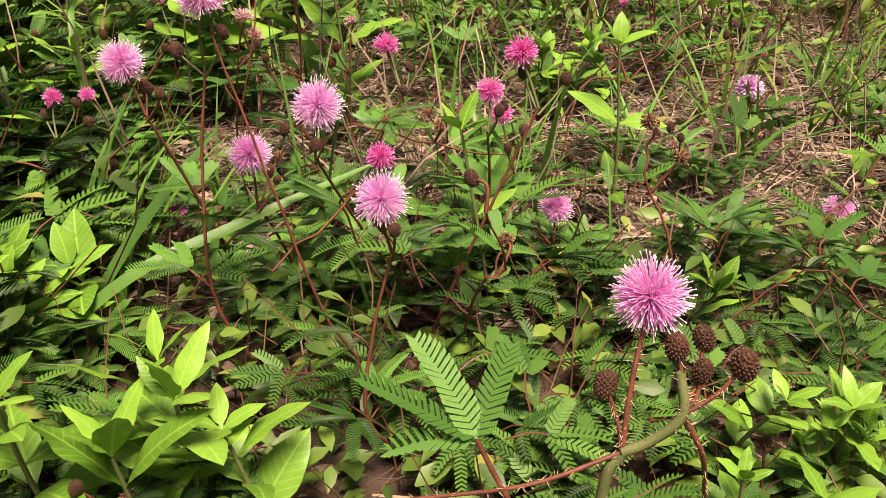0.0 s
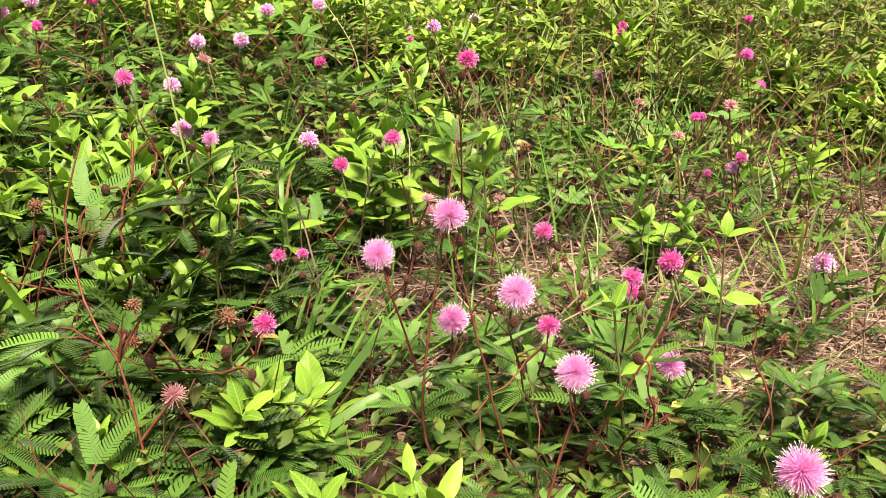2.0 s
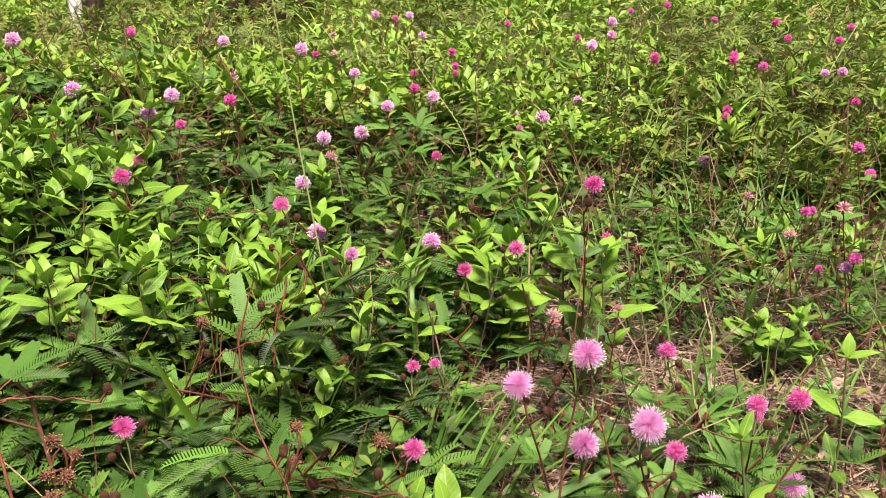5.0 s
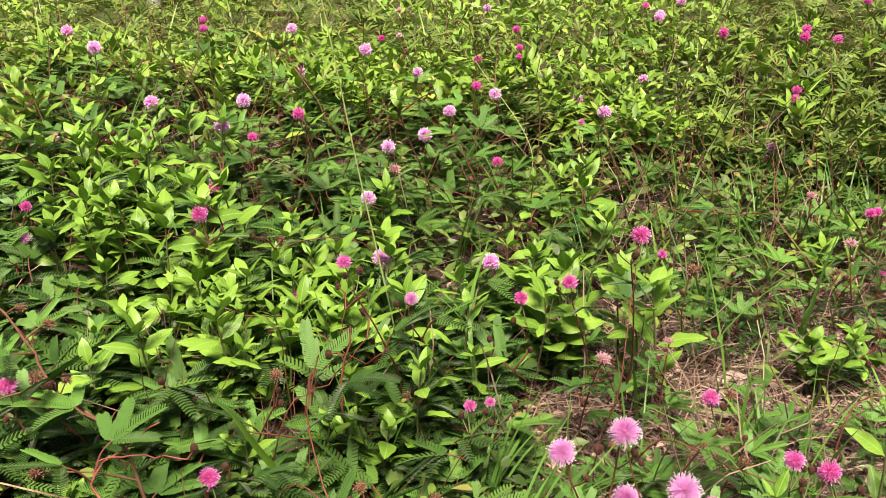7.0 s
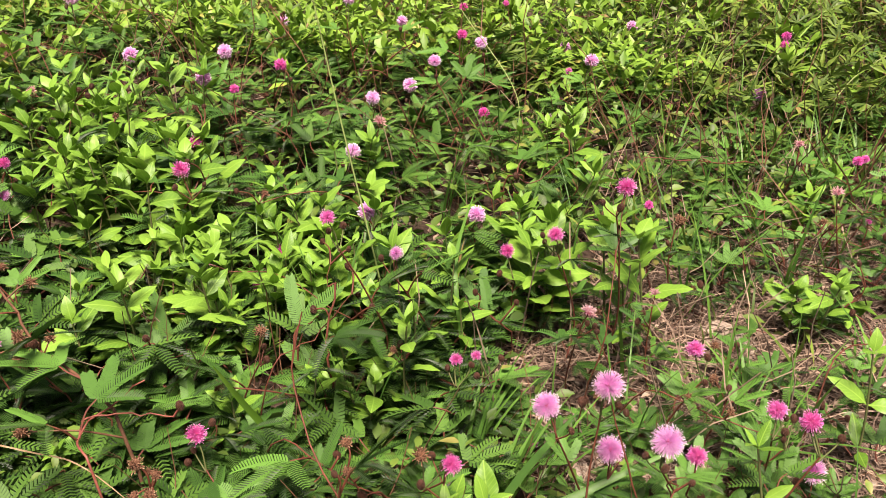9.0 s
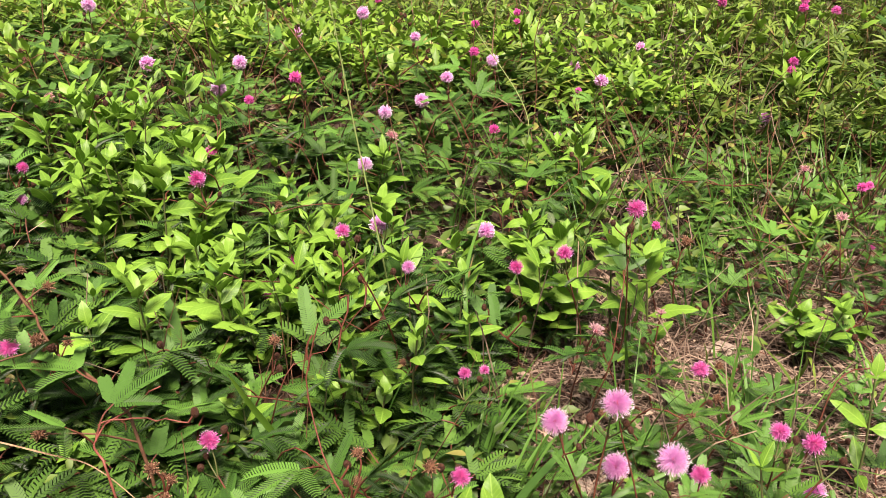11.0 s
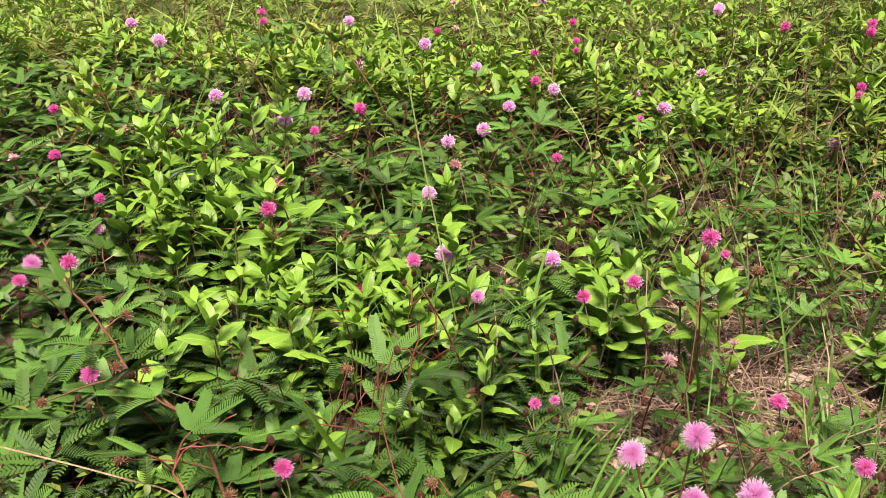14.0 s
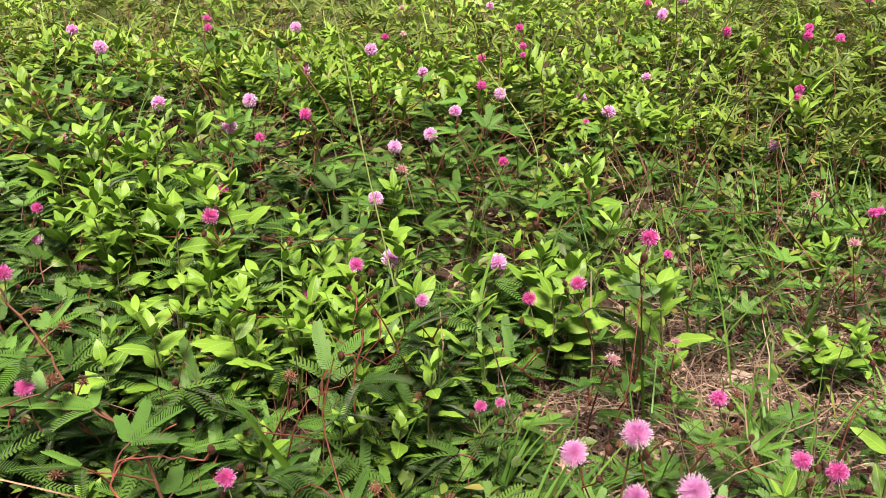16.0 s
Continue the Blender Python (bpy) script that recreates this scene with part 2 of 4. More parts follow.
def pinna(rng, length, gap=0.0019, reach=0.0058, shade_strips=True):
    """One feather of a mimosa leaf: a rachis with close pairs of oblong leaflets in a shallow V, the shade between them
    put in as dark strips.
    """
    pairs = max(9, int(length / gap))
    gap = length / pairs
    droop, rise = rng.uniform(0.05, 0.36), rng.uniform(0.04, 0.22)
    sway = rng.uniform(-0.12, 0.12)
    louver = rng.uniform(0.1, 0.25)
    vs, ts, ms = [np.array((0.2 * gap, 0, 0))], [], []
    last = 0
    for i in range(pairs):
        u = (i + 0.7) / pairs
        ll = reach * min(1.0, 0.72 + 2.2 * u) * (1.0 if u < 0.8 else 1 - 2.3 * (u - 0.8)) * rng.uniform(0.93, 1.05)
        o = np.array((u * length, sway * length * u * u, -droop * length * u * u))
        along = np.array((1.0, 0, louver)) * gap
        k = len(vs)
        vs += [o - along * 0.25, o + along * 0.5]
        for side in (1, -1):
            a = radians(rng.uniform(68, 73) - 20 * u)
            fwd = np.array((math.cos(a), side * math.sin(a), rise))
            fwd /= np.linalg.norm(fwd)
            tip = o + fwd * ll + np.array((0.14 * ll, 0, -0.05 * ll))
            q = len(vs)
            vs += [tip + along * 0.42, tip - along * 0.32]
            base = k if shade_strips else last
            ts += [(base, k + 1, q), (base, q, q + 1)]
            ms += [0, 0]
            # strip behind each leaflet, coloured with the shade of the gap
            if shade_strips:
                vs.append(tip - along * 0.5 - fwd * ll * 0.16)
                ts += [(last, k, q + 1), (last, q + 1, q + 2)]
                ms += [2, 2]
        last = k + 1
    leafs = np.array(vs), np.array(ts), np.array(ms)
    rib = tube([(length * u, sway * length * u * u, -droop * length * u * u - 0.0003) for u in np.linspace(0, 1, 3)], (0.0006, 0.0002), 3, 0)
    return join([leafs, rib])


def mimosa_leaf(rng, gap=0.0019, feathers=4, shade_strips=True):
    """A petiole with four feathers spread like a hand."""
    p = rng.uniform(0.014, 0.030)
    end = np.array((p * 0.85, 0, p * 0.45))
    bits = [tube(curve([(0, 0, 0), (p * 0.45, 0.002, p * 0.3), end], 3), (0.0008, 0.0006), 4, 1)]
    angles = ((-60, -21, 21, 60) if feathers == 4 else (-32, 30))
    for a in angles:
        g = pinna(rng, rng.uniform(0.033, 0.047) * (0.85 if abs(a) > 40 else 1.0), gap, shade_strips=shade_strips)
        m = Matrix.Translation(end) @ pose(0, 0, 0, rng.uniform(-12, 12), rng.uniform(-16, 6), a + rng.uniform(-8, 8))
        bits.append(moved(g, m))
    return join(bits)


rng = random.Random(11)
LEAF_FINE = [to_mesh("mimosa_leaf", mimosa_leaf(rng, 0.0018, 2 if i % 5 == 4 else 4), [MIMOSA, REDSTEM, GAP_SHADE], False) for i in range(12)]
LEAF_MID = [to_mesh("mimosa_leaf_mid", mimosa_leaf(rng, 0.0029, 2 if i % 5 == 4 else 4), [MIMOSA, REDSTEM, GAP_SHADE], False) for i in range(8)]
LEAF_FAR = [to_mesh("mimosa_leaf_far", mimosa_leaf(rng, 0.0034, 2 if i % 5 == 4 else 4, False), [MIMOSA, REDSTEM], False) for i in range(6)]


def broad_leaf(rng, ratio):
    """A smooth pointed leaf, one unit long: a short stalk, a curved blade with a sunk midrib and a wavy rim."""
    length, n = rng.uniform(0.9, 1.1), 10
    s = np.linspace(0, 1, n + 1)
    t = np.clip((s - 0.08) / 0.92, 0, 1)
    w = 0.5 * ratio * np.sin(np.pi * t ** 0.9) ** 0.75 * (1 - 0.25 * t)
    w = np.maximum(w, np.where(s < 0.1, 0.012, 0.003))
    droop, fold, cup = rng.uniform(0.05, 0.42), rng.uniform(0.2, 0.55), rng.uniform(0.3, 0.7)
    ph, amp = rng.uniform(0, 6), rng.uniform(0.01, 0.03)
    z = 0.14 * s - droop * s ** 2
    rows = []
    for k in (-1.0, -0.5, 0.0, 0.5, 1.0):
        rim = amp * np.sin(s * 15 + ph + (2.0 if k < 0 else 0)) * abs(k) ** 2 * np.sin(np.pi * t)
        rows.append(np.stack([s * length, k * w, z + abs(k) * w * fold - cup * w * k * k * 0.8 + rim], 1))
    v, tr = np.concatenate(rows), []
    for r in range(4):
        for i in range(n):
            a, b = r * (n + 1) + i, (r + 1) * (n + 1) + i
            tr += [(a, a + 1, b + 1), (a, b + 1, b)]
    return v, np.array(tr), np.zeros(len(tr), int)


BROADSHAPE = [broad_leaf(rng, (0.40, 0.46, 0.54)[i % 3]) for i in range(12)]
BROADLEAF = [to_mesh("broad_leaf", g, [BROAD]) for g in BROADSHAPE]
GRASSBLADE = []
for i in range(6):
    s = np.linspace(0, 1, 11)
    bend = rng.uniform(0.15, 0.75)
    x = bend * s ** 2
    z = s * (1 - 0.35 * bend * s)
    w = 0.5 * (1 - s ** 3) + 0.02
    mid, y = np.stack([x, 0 * s, z], 1), np.stack([0 * s - 0.25 * w, w, 0 * s], 1)
    GRASSBLADE.append((mid, y))


def grass_blade_mesh(i, length, width):
    mid, y = GRASSBLADE[i % 6]
    v = np.concatenate([mid * length, mid * length + y * width * np.array((1, 1, 1)), mid * length + y * width * np.array((1, -1, 1))])
    k, t = 11, []
    for j in range(10):
        t += [(j, j + 1, k + j + 1), (j, k + j + 1, k + j), (j, 2 * k + j + 1, j + 1), (j, 2 * k + j, 2 * k + j + 1)]
    return v, np.array(t), np.zeros(len(t), int)


# ---- flower heads, unit radius 1 ----
def sphere_dirs(n, rng, jitter=0.12):
    out = []
    for i in range(n):
        z = 1 - 2 * (i + 0.5) / n
        a = i * 2.399963
        r = math.sqrt(1 - z * z)
        d = np.array((r * math.cos(a), r * math.sin(a), z)) + np.array([rng.gauss(0, jitter) for _ in range(3)])
        out.append(d / np.linalg.norm(d))
    return out


def pompom(rng, n, thick, low=-0.82, ragged=0.1, detail=True):
    """Filaments all round: long ones with pale tips, and as many short ones that close the ball."""
    bits = []
    for i, d in enumerate(sphere_dirs(n, rng, 0.05)):
        if d[2] < low:
            continue
        short = i % 2 == 0
        r1 = (rng.uniform(0.68, 0.96) if short else 1.0) + rng.uniform(-ragged, ragged)
        bend = np.array([rng.gauss(0, 0.075) for _ in range(3)])
        if detail and not short:
            g = tube([d * 0.2, d * 0.6 * r1 + bend * 0.5, d * 0.9 * r1 + bend, d * r1 + bend * 1.3], (thick * 1.2, thick, thick * 0.8, thick * 1.9), 3)
        else:
            g = tube([d * 0.25, d * r1 + bend], (thick * 1.3, thick * 1.5), 3) if detail else tube([d * 0.2, d * 0.88 * r1 + bend, d * r1 + bend], (thick * 1.3, thick * 1.5, thick * 1.1), 3)
        m = g[2].copy()
        m[-6:] = 0 if short else 1
        bits.append((g[0], g[1], m))
    return join(bits)


def lumpy(rng, rx, rz, n, lump, slot=0):
    """A little mulberry-like head: an egg set with pointed lumps."""
    bits = []
    ball = [np.array((0, 0, -1.0))]
    ring, rows = 8, 5
    for i in range(1, rows):
        a = math.pi * i / rows
        ball += [np.array((math.sin(a) * math.cos(j * 2 * math.pi / ring), math.sin(a) * math.sin(j * 2 * math.pi / ring), -math.cos(a))) for j in range(ring)]
    ball.append(np.array((0, 0, 1.0)))
    t = [(0, 1 + (j + 1) % ring, 1 + j) for j in range(ring)]
    for i in range(rows - 2):
        for j in range(ring):
            q, w = 1 + i * ring + j, 1 + i * ring + (j + 1) % ring
            t += [(q, w, w + ring), (q, w + ring, q + ring)]
    last = len(ball) - 1
    t += [(last, last - ring + j, last - ring + (j + 1) % ring) for j in range(ring)]
    size = np.array((rx, rx, rz))
    bits.append((np.array(ball) * size, np.array(t), np.full(len(t), slot)))
    for d in sphere_dirs(n, rng, 0.03):
        a = np.cross(d, (0.3, 0.5, 0.81))
        a /= np.linalg.norm(a)
        b = np.cross(d, a)
        c = d * size * 0.97
        v = [c + a * lump * rx, c + b * lump * rx, c - a * lump * rx, c - b * lump * rx, c + d * lump * rx * 1.1]
        bits.append((np.array(v), np.array([(0, 1, 4), (1, 2, 4), (2, 3, 4), (3, 0, 4)]), np.full(4, slot)))
    return join(bits)


HEAD = {
    "P": [to_mesh("pale_head", pompom(rng, 960, 0.0118, ragged=0.06), [PINK, PINKTIP]) for _ in range(4)],
    "M": [to_mesh("magenta_head", pompom(rng, 340, 0.027, ragged=0.12), [MAGENTA, MAGTIP]) for _ in range(3)],
    "F": [to_mesh("faded_head", pompom(rng, 200, 0.032, low=0.1 - 0.5 * i, ragged=0.28), [FADED, FADETIP]) for i in range(3)],
    "p": [to_mesh("pale_head_far", pompom(rng, 330, 0.050, ragged=0.03, detail=False), [PINK, PINKTIP]) for _ in range(3)],
    "m": [to_mesh("magenta_head_far", pompom(rng, 220, 0.05, ragged=0.09, detail=False), [MAGENTA, MAGENTA]) for _ in range(3)],
    "f": [to_mesh("faded_head_far", pompom(rng, 130, 0.045, low=-0.2, ragged=0.25, detail=False), [FADED, FADETIP]) for _ in range(2)],
    "D": [to_mesh("dry_head", join([lumpy(rng, 0.5, 0.62, 50, 0.4), pompom(rng, 90, 0.05, ragged=0.3, detail=False)]), [DRY, STRAWTIP], False) for _ in range(3)],
    "B": [to_mesh("bud_head", lumpy(rng, 0.66, 0.94, 150, 0.15), [BUD], False) for _ in range(3)],
}
HEAD["d"], HEAD["b"] = HEAD["D"], [to_mesh("bud_head_far", lumpy(rng, 0.66, 0.94, 40, 0.2), [BUD], False) for _ in range(2)]
HEART = [to_mesh("flower_heart", lumpy(rng, 0.27, 0.29, 30, 0.25), [CORE], False) for _ in range(2)]
HEAD_LABEL = {"P": "pale pink pompom of fine filaments", "M": "deep magenta young pompom", "F": "withering pinkish brown pompom", "D": "dry tan seed head", "B": "dark brown mulberry-like bud"}
PLANT_LABEL = {
    "P": "mimosa sprig with a pale pink pompom flower among low weeds",
    "M": "mimosa sprig with a small magenta pompom flower among low weeds",
    "F": "mimosa sprig with a fading pinkish flower head in the weeds",
    "D": "mimosa sprig with a dry tan seed head in the weeds",
    "B": "mimosa sprig with dark closed buds in the weeds",
}

# ---- the lie of the land ----
GROUND = 0.013
BARE = ((-0.12, 0.62, 0.09), (0.0, 0.70, 0.12), (0.12, 0.82, 0.11), (0.19, 0.62, 0.12), (0.31, 0.76, 0.12), (-0.10, 0.50, 0.06), (0.05, 0.52, 0.06), (0.22, 1.0, 0.10), (0.38, 1.0, 0.12))


def bare(x, y):
    """1 on the bare stony patch, 0 in the thick of the weeds."""
    return min(1.0, sum(math.exp(-((x - a) ** 2 + (y - b) ** 2) / (r * r)) for a, b, r in BARE))


def slope(x, y):
    """The field climbs gently to the back and, near by, to one side."""
    s = min(1.0, max(0.0, (y - 1.0) / 0.6))
    s = s * s * (3 - 2 * s)
    return GROUND - 0.1255 * max(-1.0, min(0.6, x)) * (1 - s) + 0.089 * max(-0.5, min(2.5, y)) + 0.06 * s


def ground(x, y):
    return slope(x, y) + 0.008 * noise.noise((x * 4, y * 4, 0)) + 0.004 * noise.noise((x * 19, y * 19, 3))


def canopy(x, y):
    """Height of the leaves' upper edge."""
    return slope(x, y) + 0.072 + 0.022 * noise.noise((x * 6, y * 6, 7)) - 0.03 * bare(x, y)


def in_field(x, y, margin=0.12):
    """Inside the densely grown stretch of the field."""
    return y > 0.16 and -1.05 * (y + 0.1) - 0.28 - margin < x < 0.60 * (y + 0.1) + margin


size_x = np.concatenate([-np.geomspace(900, 1.7, 16), np.linspace(-1.6, 1.2, 113), np.geomspace(1.3, 900, 16)])
size_y = np.concatenate([-np.geomspace(900, 0.6, 16), np.linspace(-0.5, 2.3, 113), np.geomspace(2.4, 900, 16)])
gv = np.array([(x, y, ground(x, y) if abs(x) < 8 and abs(y) < 8 else slope(x, y)) for y in size_y for x in size_x])
nx = len(size_x)
gt = [f for j in range(len(size_y) - 1) for i in range(nx - 1) for f in ((j * nx + i, j * nx + i + 1, (j + 1) * nx + i + 1), (j * nx + i, (j + 1) * nx + i + 1, (j + 1) * nx + i))]
gm = np.array([0 if math.hypot(x + 0.1, y - 0.7) + 0.35 * noise.noise((x * 3, y * 3, 5)) < 0.95 else 1 for x, y, _ in gv[np.array(gt)].mean(axis=1)])
tagged(new("ground", to_mesh("ground", (gv, np.array(gt), gm), [SOIL, WEEDY])), "stony brown soil strewn with straw, weedy farther off", "ground", kind="structure")


# ---- mimosa ----
FLOWERS_AT = []


def leaf_size(x, y):
    """The sprigs nearest the bare patch are young, with smaller leaves."""
    if x > -0.2 and y < 0.40:
        return 0.62
    return 0.8 - 0.12 * bare(x, y) if x > -0.2 else 1.0


def leaf_at(parent, at, turn, tilt, scale, fine, rng):
    where = parent.matrix_basis.translation
    scale *= leaf_size(where.x, where.y)
    m = Matrix.Translation(at) @ pose(0, 0, 0, rng.uniform(-14, 14), -tilt, turn) @ Matrix.Diagonal((scale, scale, scale, 1))
    part("leaf", rng.choice(LEAF_FINE if fine else LEAF_MID if where.y < 0.85 else LEAF_FAR), parent, m)


def head_at(parent, kind, at, mm, rng, far=False, lean=None):
    """A flower head, bud or seed head of that diameter, with its heart below the filaments."""
    r = mm / 2000 * (0.92 if kind == "P" else 1.0)
    tilt = lean or (rng.uniform(-25, 25), rng.uniform(-25, 25))
    m = Matrix.Translation(at) @ pose(0, 0, 0, *tilt, rng.uniform(0, 360)) @ Matrix.Diagonal((r, r, r * rng.uniform(0.9, 1.05), 1))
    name = {"B": "bud", "D": "seed_head"}.get(kind, "flower_head")
    head = part(name, rng.choice(HEAD[kind.lower() if far else kind]), parent, m, HEAD_LABEL[kind])
    if kind in "PMF":
        part("flower_heart", rng.choice(HEART), head, None, "rose-red lumpy heart")


def mimosa(x, y, z, kind="P", mm=19, leaves=5, buds=1, seed=None, base=None, far=False):
    """A sprig with its flower head at x, y, z."""
    rng = random.Random(seed if seed is not None else int(x * 7919 + y * 104729 + z * 331))
    fine = y < 0.5
    FLOWERS_AT.append((x, y, z))
    bx, by = base or (x + rng.uniform(-0.05, 0.05), y + rng.uniform(-0.02, 0.06))
    gz = ground(bx, by) - 0.004
    root = thing("mimosa_plant", bx, by, gz, PLANT_LABEL[kind], "mimosa", "mimosa plants in the field")
    top = np.array((x - bx, y - by, z - gz))
    ped = min(0.45 * top[2], rng.uniform(0.018, 0.030))
    node = top - np.array((rng.uniform(-0.008, 0.008), rng.uniform(-0.008, 0.008), ped))
    side = np.array((rng.uniform(-0.025, 0.025), rng.uniform(-0.02, 0.02), 0))
    line = curve([(0, 0, 0), node * 0.35 + side, node * 0.72 + side * 0.6, node], 5)
    stem = [tube(line, (0.0010, 0.0006), 5, 0), tube(curve([node, (node + top) / 2 + side * 0.06, top - np.array((0, 0, mm / 4500))], 3), (0.0007, 0.0006), 4, 1)]
    spots = []
    for i in range(buds):
        a = rng.uniform(0, 6.28)
        at = node + np.array((math.cos(a) * 0.013, math.sin(a) * 0.013, rng.uniform(0.004, 0.018)))
        stem.append(tube(curve([node - np.array((0, 0, 0.003)), (node + at) / 2 + np.array((math.cos(a), math.sin(a), 0)) * 0.003, at], 3), (0.0006, 0.0005), 4, 1))
        spots.append(at)
    part("stem", to_mesh("mimosa_stem", join(stem), [REDSTEM, GREENSTEM if rng.random() < 0.4 else REDSTEM]), root)
    head_at(root, kind, top, mm, rng, far)
    for at in spots:
        head_at(root, "B", at, rng.uniform(5.5, 8), rng, far)
    turn = rng.uniform(0, 360)
    for i in range(leaves):
        u = (0.12 if y < 0.5 else 0.30) + (0.5 if y < 0.5 else 0.62) * (i + rng.uniform(0, 0.8)) / max(1, leaves)
        p = line[min(len(line) - 1, int(u * len(line)))]
        turn += 137.5 + rng.uniform(-25, 25)
        leaf_at(root, p, turn, rng.uniform(0, 32), rng.uniform(0.75, 1.02), fine, rng)
    return root


def mimosa_shoot(x, y, h, leaves, seed, buds=0):
    """A flowerless leafy shoot."""
    rng = random.Random(seed)
    gz = ground(x, y) - 0.004
    root = thing("mimosa_shoot", x, y, gz, "dark green mimosa shoot with feathery leaves" + (" and brown buds" if buds else ""), "mimosa", "mimosa shoots in the field")
    a = rng.uniform(0, 6.28)
    out = np.array((math.cos(a), math.sin(a), 0)) * h * rng.uniform(0.1, 0.7)
    tip = np.array((0, 0, h)) + out
    line = curve([(0, 0, 0), tip * 0.4 + np.array((rng.uniform(-0.01, 0.01), rng.uniform(-0.01, 0.01), 0.008)), tip * 0.75, tip], 4)
    stem = [tube(line, (0.0010, 0.0005), 5, 0)]
    spots = []
    for i in range(buds):
        b = rng.uniform(0, 6.28)
        at = tip + np.array((math.cos(b) * 0.012, math.sin(b) * 0.012, rng.uniform(0.006, 0.022)))
        stem.append(tube(curve([tip - np.array((0, 0, 0.002)), (tip + at) / 2, at], 3), (0.0006, 0.0005), 4, 0))
        spots.append(at)
    part("stem", to_mesh("mimosa_stem", join(stem), [REDSTEM]), root)
    for at in spots:
        head_at(root, rng.choice("BBD"), at, rng.uniform(6, 9), rng)
    turn = rng.uniform(0, 360)
    for i in range(leaves):
        u = 0.2 + 0.8 * (i + rng.uniform(0, 0.6)) / leaves
        turn += 137.5 + rng.uniform(-25, 25)
        leaf_at(root, line[min(len(line) - 1, int(u * len(line)))], turn, rng.uniform(0, 34), rng.uniform(0.72, 1.02), y < 0.5, rng)


def runner(points, leaves, seed, label, thick=0.0015, heads=(), tint=None):
    """A long woody red stem, laid through a few places, with leaves along it."""
    rng = random.Random(seed)
    o = np.array(points[0])
    root = thing("mimosa_runner", *o, label, "mimosa", "long red mimosa stems")
    line = curve([np.array(p) - o for p in points], 4)
    line = [line[0]] + [q + np.array([rng.gauss(0, 0.0010) for _ in range(3)]) for q in line[1:-1]] + [line[-1]]
    thick *= 0.68
    stem = [tube(line, (thick, thick * 0.6), 6, 0)]
    for q in line[1::1]:
        d = np.array([rng.gauss(0, 1) for _ in range(3)])
        d *= 0.0026 / np.linalg.norm(d)
        stem.append(tube([q, q + d * 0.6, q + d], (0.0004, 0.00005), 3, 0))
    ends = []
    for at, kind, mm in heads:
        at = np.array(at) - o
        near = min(line, key=lambda q: np.linalg.norm(q - at) - 0.5 * (at[2] - q[2]))
        stem.append(tube(curve([near, near * 0.5 + at * 0.5 + np.array((0.003, 0, 0.004)), at], 4), (0.0009, 0.0006), 4, 0))
        ends.append((at, kind, mm))
    part("stem", to_mesh("runner_stem", join(stem), [tint or REDSTEM]), root)
    for at, kind, mm in ends:
        head_at(root, kind, at, mm, rng)
    for i in range(leaves):
        p = line[int((0.1 + 0.9 * i / leaves) * (len(line) - 1))]
        leaf_at(root, p, rng.uniform(0, 360), rng.uniform(-5, 35), rng.uniform(0.85, 1.1), True, rng)


# ---- broad-leaved weeds and grass ----
def weed(x, y, h, size, pairs, seed, spread=1.0, far=False):
    """An upright weed with crossed pairs of bright ovate leaves and a tuft at its tip; far off its leaves are one crown."""
    rng = random.Random(seed)
    gz = ground(x, y) - 0.004
    root = thing("broadleaf_weed", x, y, gz, "bright green weed with smooth ovate leaves", "weed", "bright broad-leaved weeds")
    tip = np.array((rng.uniform(-0.02, 0.02), rng.uniform(-0.025, 0.01), h))
    line = curve([(0, 0, 0), tip * 0.5 + np.array((rng.uniform(-0.006, 0.006), rng.uniform(-0.006, 0.006), 0)), tip], 6)
    part("stem", to_mesh("weed_stem", tube(line, (0.0013, 0.0007), 5, 0), [GREENSTEM]), root)
    turn, crown = rng.uniform(0, 180), []
    for i in range(pairs):
        u = 0.35 + 0.65 * i / max(1, pairs - 1)
        p = line[min(len(line) - 1, int(u * len(line)))]
        turn += 90 + rng.uniform(-20, 20)
        k = size * (0.75 + 0.5 * math.sin(math.pi * min(1, 0.25 + 0.75 * i / pairs)))
        for s in ((0, 180) if i < pairs - 1 else (0, 95, 180, 260)):
            tilt = rng.uniform(6, 56) * spread + (20 if i == pairs - 1 else 0)
            f = k * rng.uniform(0.8, 1.15) * (0.75 if i == pairs - 1 else 1)
            m = Matrix.Translation(p) @ pose(0, 0, 0, rng.uniform(-28, 28), -tilt, turn + s + rng.uniform(-12, 12)) @ Matrix.Diagonal((f, f, f, 1))
            if far:
                crown.append(moved(rng.choice(BROADSHAPE), m))
            else:
                part("leaf", rng.choice(BROADLEAF), root, m)
    if far:
        part("crown", to_mesh("weed_crown", join(crown), [BROAD_FAR]), root)


def grass_tuft(x, y, blades, length, seed, width=0.005, turn=None):
    rng = random.Random(seed)
    root = thing("grass_tuft", x, y, ground(x, y) - 0.004, "tuft of narrow bright green grass blades", "grass", "grass tufts in the weeds")
    for i in range(blades):
        l = length * rng.uniform(0.6, 1.1)
        me = to_mesh("grass_blade", grass_blade_mesh(rng.randrange(6), l, width * rng.uniform(0.6, 1.2)), [GRASS])
        a = rng.uniform(0, 360) if turn is None else turn + rng.uniform(-28, 28)
        part("blade", me, root, pose(rng.uniform(-0.008, 0.008), rng.uniform(-0.008, 0.008), 0, 0, rng.uniform(0, 22), a))


